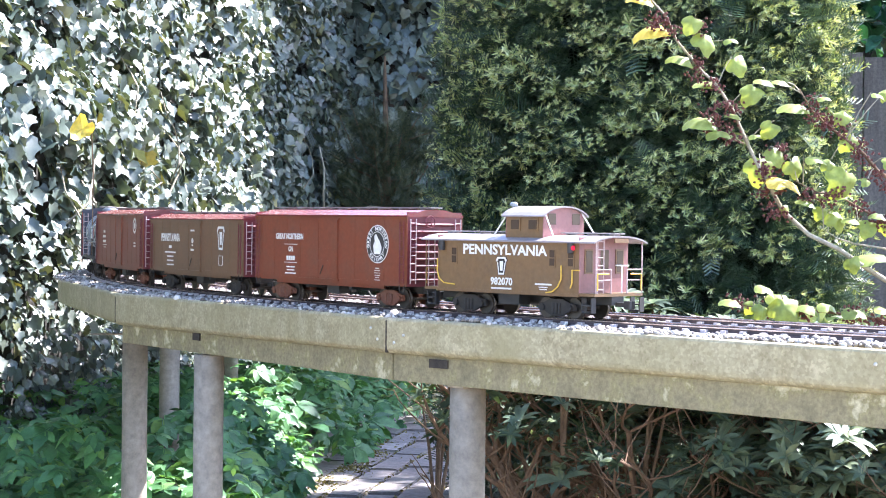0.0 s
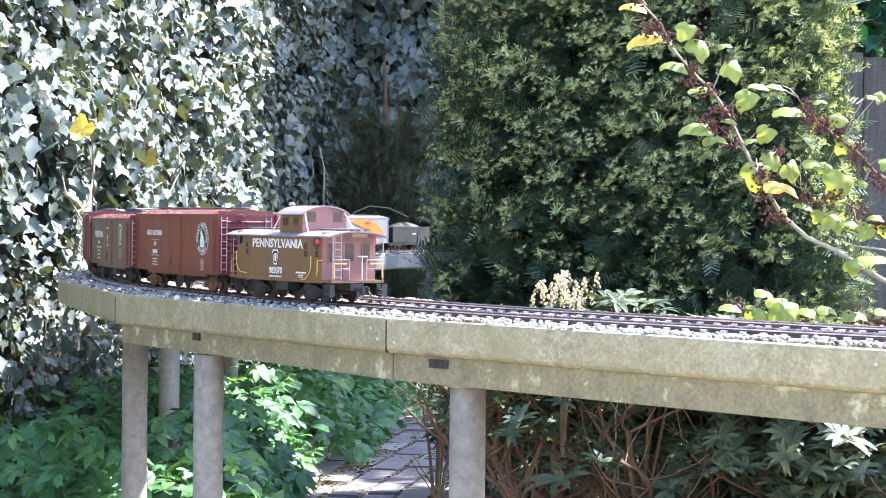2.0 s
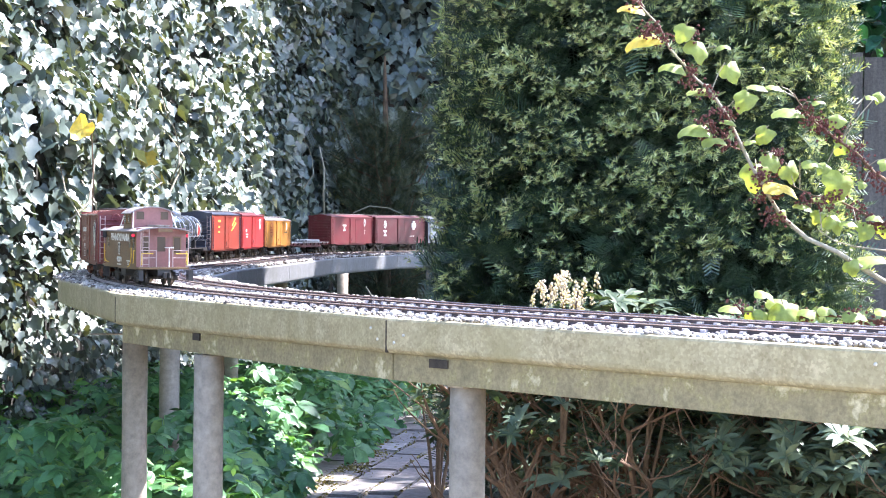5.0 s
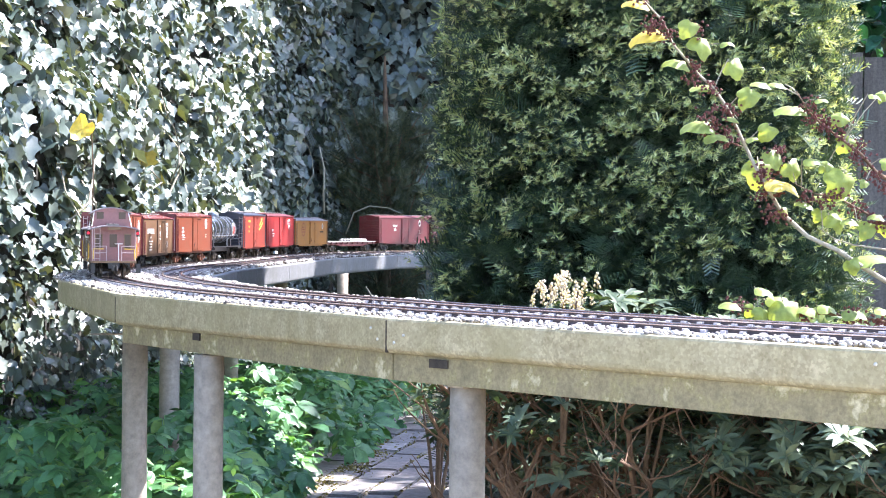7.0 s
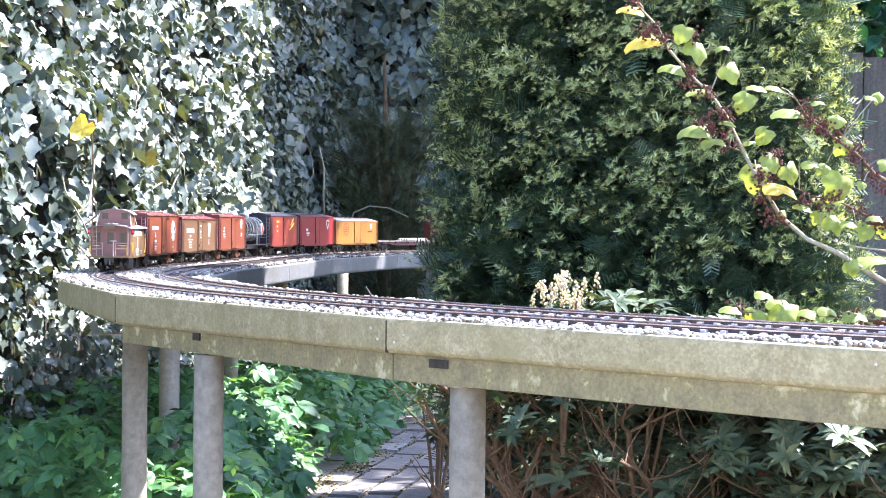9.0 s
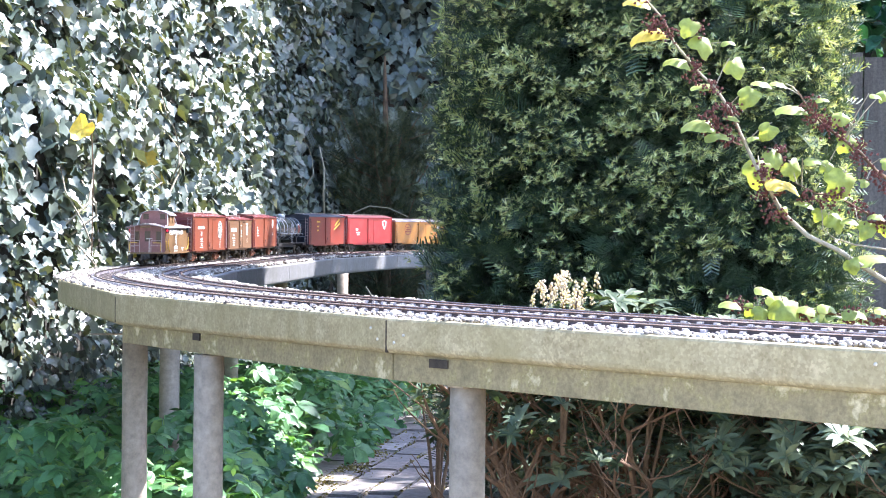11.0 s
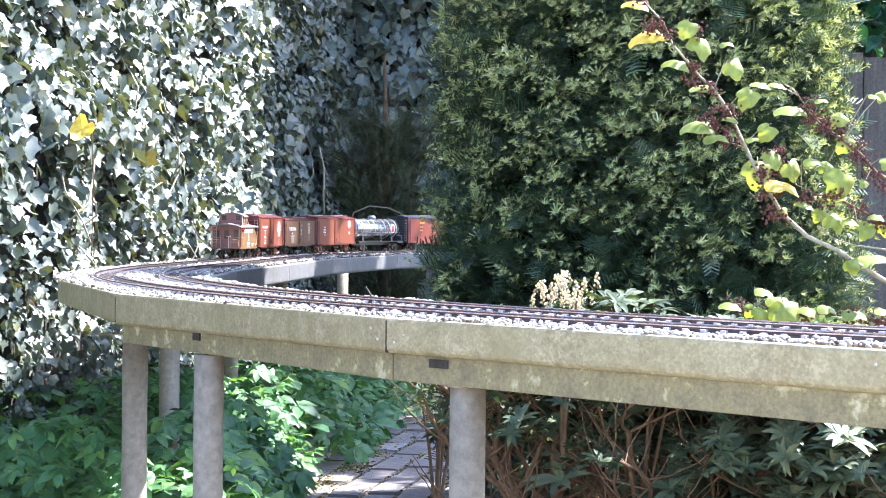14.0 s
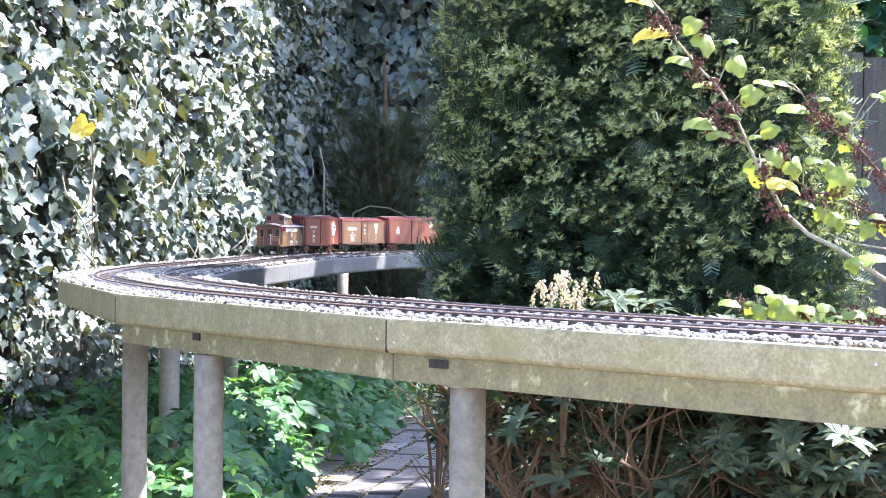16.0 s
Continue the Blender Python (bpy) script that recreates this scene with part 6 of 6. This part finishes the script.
# leaves beside the flowers, above the deck
rng = np.random.default_rng(72)
lo = np.stack([rng.uniform(0.27, 0.44, 26), rng.uniform(3.4, 3.6, 26), rng.uniform(0.62, 0.70, 26)], 1)
lo[:, 2] -= 0.25 * np.maximum(0, lo[:, 0] - 0.32)
top = empty("evergreen_shrub", "low whorls of narrow blue-green leaves", "shrub", "evergreen shrubs beside the line", at=(0, 0, 0))
part("foliage", scatter("foliage", whorl(9, 0.35), frames_for(np.tile((0, -0.2, 1.0), (26, 1)), rng, 2.0, 0.2) * 0.05, lo, M["shrub"]), None, top)
st = Geo()
for k, p in enumerate(lo):
    foot = (0.34, 3.55, 0.0) if k % 9 == 0 else (p[0] * 0.7 + 0.10, 3.55, 0.52)
    st.tube([foot, (foot[0] * 0.6 + p[0] * 0.4 + 0.02, 3.53, foot[2] * 0.45 + p[2] * 0.55), tuple(p)], [0.005, 0.004, 0.002], 5)
part("stem", st, M["bark"], top)

# climbing branch with yellow-green leaves, stirring in the wind
VROOT = Vector((0.80, 3.02, 0.72))
vine = empty("climber_branch", "climbing branch with yellow-green round leaves and brown catkins", "branch", at=tuple(VROOT))


def round_leaf():
    """Broad heart-shaped leaf with a wavy rim, curling down at the edges."""
    g = Geo()
    n = 18
    rim = []
    for k in range(n):
        a = 2 * math.pi * k / n
        r = 0.52 * (1 + 0.11 * math.cos(3 * a) + 0.09 * math.sin(5 * a) + 0.03 * math.cos(9 * a)) * (1.0 - 0.35 * max(0, math.cos(a + math.pi)) ** 8)
        x, y = r * math.sin(a), 0.48 + r * math.cos(a) * 1.05
        rim.append((x, y))
    g.v = [(0, 0.45, 0.05)]
    for s in (0.55, 1.0):
        g.v += [(x * s, 0.45 + (y - 0.45) * s, 0.05 - (0.30 * s * s) * (x * x + (y - 0.45) ** 2) / 0.27 + 0.07 * s * math.sin(9 * x + 5 * y)) for x, y in rim]
    g.f = [(0, 1 + k, 1 + (k + 1) % n) for k in range(n)] + [(1 + k, 1 + n + k, 1 + n + (k + 1) % n, 1 + (k + 1) % n) for k in range(n)]
    return g


def at_vine(x, z, y=3.0):
    return Vector((x, y, z)) - VROOT


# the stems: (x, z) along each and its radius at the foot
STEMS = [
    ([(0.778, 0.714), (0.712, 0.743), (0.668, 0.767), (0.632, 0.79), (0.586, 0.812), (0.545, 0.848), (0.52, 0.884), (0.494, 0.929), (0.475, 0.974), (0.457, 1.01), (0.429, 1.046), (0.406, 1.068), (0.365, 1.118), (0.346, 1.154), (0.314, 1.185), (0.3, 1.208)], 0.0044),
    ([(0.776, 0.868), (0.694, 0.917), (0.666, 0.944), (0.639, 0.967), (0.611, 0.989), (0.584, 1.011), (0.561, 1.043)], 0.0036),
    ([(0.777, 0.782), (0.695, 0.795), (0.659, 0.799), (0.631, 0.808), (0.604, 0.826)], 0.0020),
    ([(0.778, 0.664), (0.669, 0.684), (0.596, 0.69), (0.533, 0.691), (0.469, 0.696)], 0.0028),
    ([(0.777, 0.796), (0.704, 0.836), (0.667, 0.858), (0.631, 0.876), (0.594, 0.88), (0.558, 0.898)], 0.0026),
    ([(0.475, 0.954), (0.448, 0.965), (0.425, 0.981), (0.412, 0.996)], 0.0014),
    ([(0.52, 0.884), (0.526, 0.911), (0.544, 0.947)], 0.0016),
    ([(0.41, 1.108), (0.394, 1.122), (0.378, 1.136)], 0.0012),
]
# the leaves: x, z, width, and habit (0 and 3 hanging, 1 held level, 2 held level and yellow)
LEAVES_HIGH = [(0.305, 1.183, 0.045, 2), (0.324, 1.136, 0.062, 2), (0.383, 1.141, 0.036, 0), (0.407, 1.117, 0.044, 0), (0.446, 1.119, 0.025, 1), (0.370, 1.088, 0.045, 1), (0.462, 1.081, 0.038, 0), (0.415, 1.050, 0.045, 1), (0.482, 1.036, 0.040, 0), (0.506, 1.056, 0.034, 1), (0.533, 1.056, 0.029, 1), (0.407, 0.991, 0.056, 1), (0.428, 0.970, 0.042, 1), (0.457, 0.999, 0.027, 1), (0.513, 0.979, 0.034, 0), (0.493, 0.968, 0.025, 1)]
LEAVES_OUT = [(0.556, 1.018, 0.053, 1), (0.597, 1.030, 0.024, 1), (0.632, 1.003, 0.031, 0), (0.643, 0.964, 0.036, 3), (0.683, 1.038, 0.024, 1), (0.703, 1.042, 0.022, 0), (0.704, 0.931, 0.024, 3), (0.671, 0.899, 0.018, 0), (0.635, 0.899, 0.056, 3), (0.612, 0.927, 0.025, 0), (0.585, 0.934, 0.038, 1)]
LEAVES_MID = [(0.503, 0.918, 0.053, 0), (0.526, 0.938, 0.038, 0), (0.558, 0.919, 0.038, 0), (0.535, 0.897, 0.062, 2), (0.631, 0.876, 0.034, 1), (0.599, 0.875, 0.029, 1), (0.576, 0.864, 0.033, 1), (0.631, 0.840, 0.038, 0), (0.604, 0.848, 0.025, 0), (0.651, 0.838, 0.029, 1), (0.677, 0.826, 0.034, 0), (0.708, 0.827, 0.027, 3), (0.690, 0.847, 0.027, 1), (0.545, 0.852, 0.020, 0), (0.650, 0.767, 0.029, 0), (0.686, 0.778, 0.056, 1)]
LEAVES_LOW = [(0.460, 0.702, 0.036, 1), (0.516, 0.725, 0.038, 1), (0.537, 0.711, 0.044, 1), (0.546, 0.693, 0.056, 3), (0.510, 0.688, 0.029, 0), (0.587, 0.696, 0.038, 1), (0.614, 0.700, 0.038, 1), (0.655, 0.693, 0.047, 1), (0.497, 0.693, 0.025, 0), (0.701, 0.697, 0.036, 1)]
rr = random.Random(81)
LEAF = round_leaf()
spine = []
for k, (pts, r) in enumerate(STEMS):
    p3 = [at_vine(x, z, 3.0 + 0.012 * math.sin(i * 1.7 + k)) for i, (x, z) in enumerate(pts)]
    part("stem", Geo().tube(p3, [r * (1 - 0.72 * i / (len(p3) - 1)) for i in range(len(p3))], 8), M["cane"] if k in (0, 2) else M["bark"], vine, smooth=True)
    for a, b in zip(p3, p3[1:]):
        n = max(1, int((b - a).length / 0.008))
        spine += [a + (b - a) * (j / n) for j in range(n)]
    # dry seed clusters along the upper stems
    L = 0.0
    for a, b in zip(p3, p3[1:]):
        L += (b - a).length
        low = k == 0 and b.z < at_vine(0, 0.86).z
        if L < 0.022 or low or k == 2:
            continue
        L = 0.0
        for _ in range(rr.choice((1, 2))):
            g = Geo()
            c = a + (b - a) * rr.random() + Vector((rr.uniform(-0.014, 0.014), rr.uniform(-0.012, 0.0), rr.uniform(-0.016, 0.006)))
            for _ in range(30):
                q = c + Vector((rr.gauss(0, 0.0085), rr.gauss(0, 0.005), rr.gauss(0, 0.0075)))
                g.tube([q, q + Vector((rr.uniform(-0.002, 0.002), 0, 0.0034))], [0.0028, 0.0014], 5)
            tagged(part("catkin", g, M["catkin"], vine, "dry reddish-brown seed cluster"), kind="stuff")
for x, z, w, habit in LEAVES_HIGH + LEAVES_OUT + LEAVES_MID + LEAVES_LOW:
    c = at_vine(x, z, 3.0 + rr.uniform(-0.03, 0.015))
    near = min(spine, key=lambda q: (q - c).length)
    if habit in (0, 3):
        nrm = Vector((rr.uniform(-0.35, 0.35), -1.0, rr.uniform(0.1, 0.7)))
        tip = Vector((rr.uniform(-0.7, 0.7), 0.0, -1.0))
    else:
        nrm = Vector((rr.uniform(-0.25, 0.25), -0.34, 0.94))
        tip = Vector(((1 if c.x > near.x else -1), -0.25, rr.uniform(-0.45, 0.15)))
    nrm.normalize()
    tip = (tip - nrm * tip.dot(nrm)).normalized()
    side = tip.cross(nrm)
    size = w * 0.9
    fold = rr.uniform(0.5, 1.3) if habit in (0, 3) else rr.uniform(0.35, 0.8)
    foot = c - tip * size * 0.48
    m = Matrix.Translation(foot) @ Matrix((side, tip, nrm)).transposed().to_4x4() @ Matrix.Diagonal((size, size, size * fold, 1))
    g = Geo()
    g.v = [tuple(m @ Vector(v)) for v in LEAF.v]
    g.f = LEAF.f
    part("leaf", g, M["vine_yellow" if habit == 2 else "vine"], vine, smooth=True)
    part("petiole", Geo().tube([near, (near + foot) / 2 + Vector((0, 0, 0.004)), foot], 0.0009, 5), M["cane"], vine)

# yellow leaf among the near ivy
yl = empty("yellow_leaf", "single yellow leaf on a thin stem before the ivy", "leaf", at=(-0.784, 4.15, 1.051))
m = Matrix.Rotation(0.7, 4, "Y") @ Matrix.Rotation(-1.9, 4, "X") @ Matrix.Diagonal((0.045, 0.062, 0.05, 1))
g = Geo()
g.v, g.f = [tuple(m @ Vector(v)) for v in LEAF.v], LEAF.f
part("blade", g, M["vine_yellow"], yl)
part("stem", Geo().tube([(0, 0, 0.0), (0.005, 0.005, -0.12), (0.0, 0.02, -0.30)], 0.0015, 5), M["bark"], yl)

# bare hanging stems and twigs against the dark corner
for pts, r, mat in (([(-0.60, 9.4, 0.88), (-0.605, 9.4, 1.0), (-0.60, 9.4, 1.1), (-0.63, 9.45, 1.22)], 0.006, "cane"),
                    ([(-0.50, 9.6, 0.78), (-0.46, 9.6, 0.89), (-0.38, 9.6, 0.925), (-0.28, 9.6, 0.915), (-0.18, 9.6, 0.87)], 0.004, "cane"),
                    ([(-0.36, 9.2, 0.30), (-0.30, 9.0, 0.42), (-0.37, 9.0, 0.53)], 0.005, "cane")):
    tagged(part("bare_stem", Geo().tube(pts, [r * (1 - 0.12 * i) for i in range(len(pts))], 6), M[mat], smooth=True), "thin pale bare stem against the dark corner", "stem")

# ivy runners on the wall
rr = random.Random(91)
for k in range(16):
    t = rr.uniform(0.3, 0.98)
    (x, y), (nx, ny) = along(LEFT_WALL, t)
    z = rr.uniform(0.5, 1.2)
    pts = []
    for i in range(6):
        pts.append((x + nx * (0.16 + 0.05 * math.sin(i)), y + ny * 0.16, z))
        x, y, z = x + rr.uniform(-0.03, 0.03), y + rr.uniform(-0.07, 0.10), z + rr.uniform(0.02, 0.09)
    tagged(part("ivy_runner", Geo().tube(pts, [0.004 * (1 - 0.12 * i) for i in range(6)], 6), M["cane"]), "pale woody ivy runner on the wall", "ivy stem", "ivy runners")

motions()
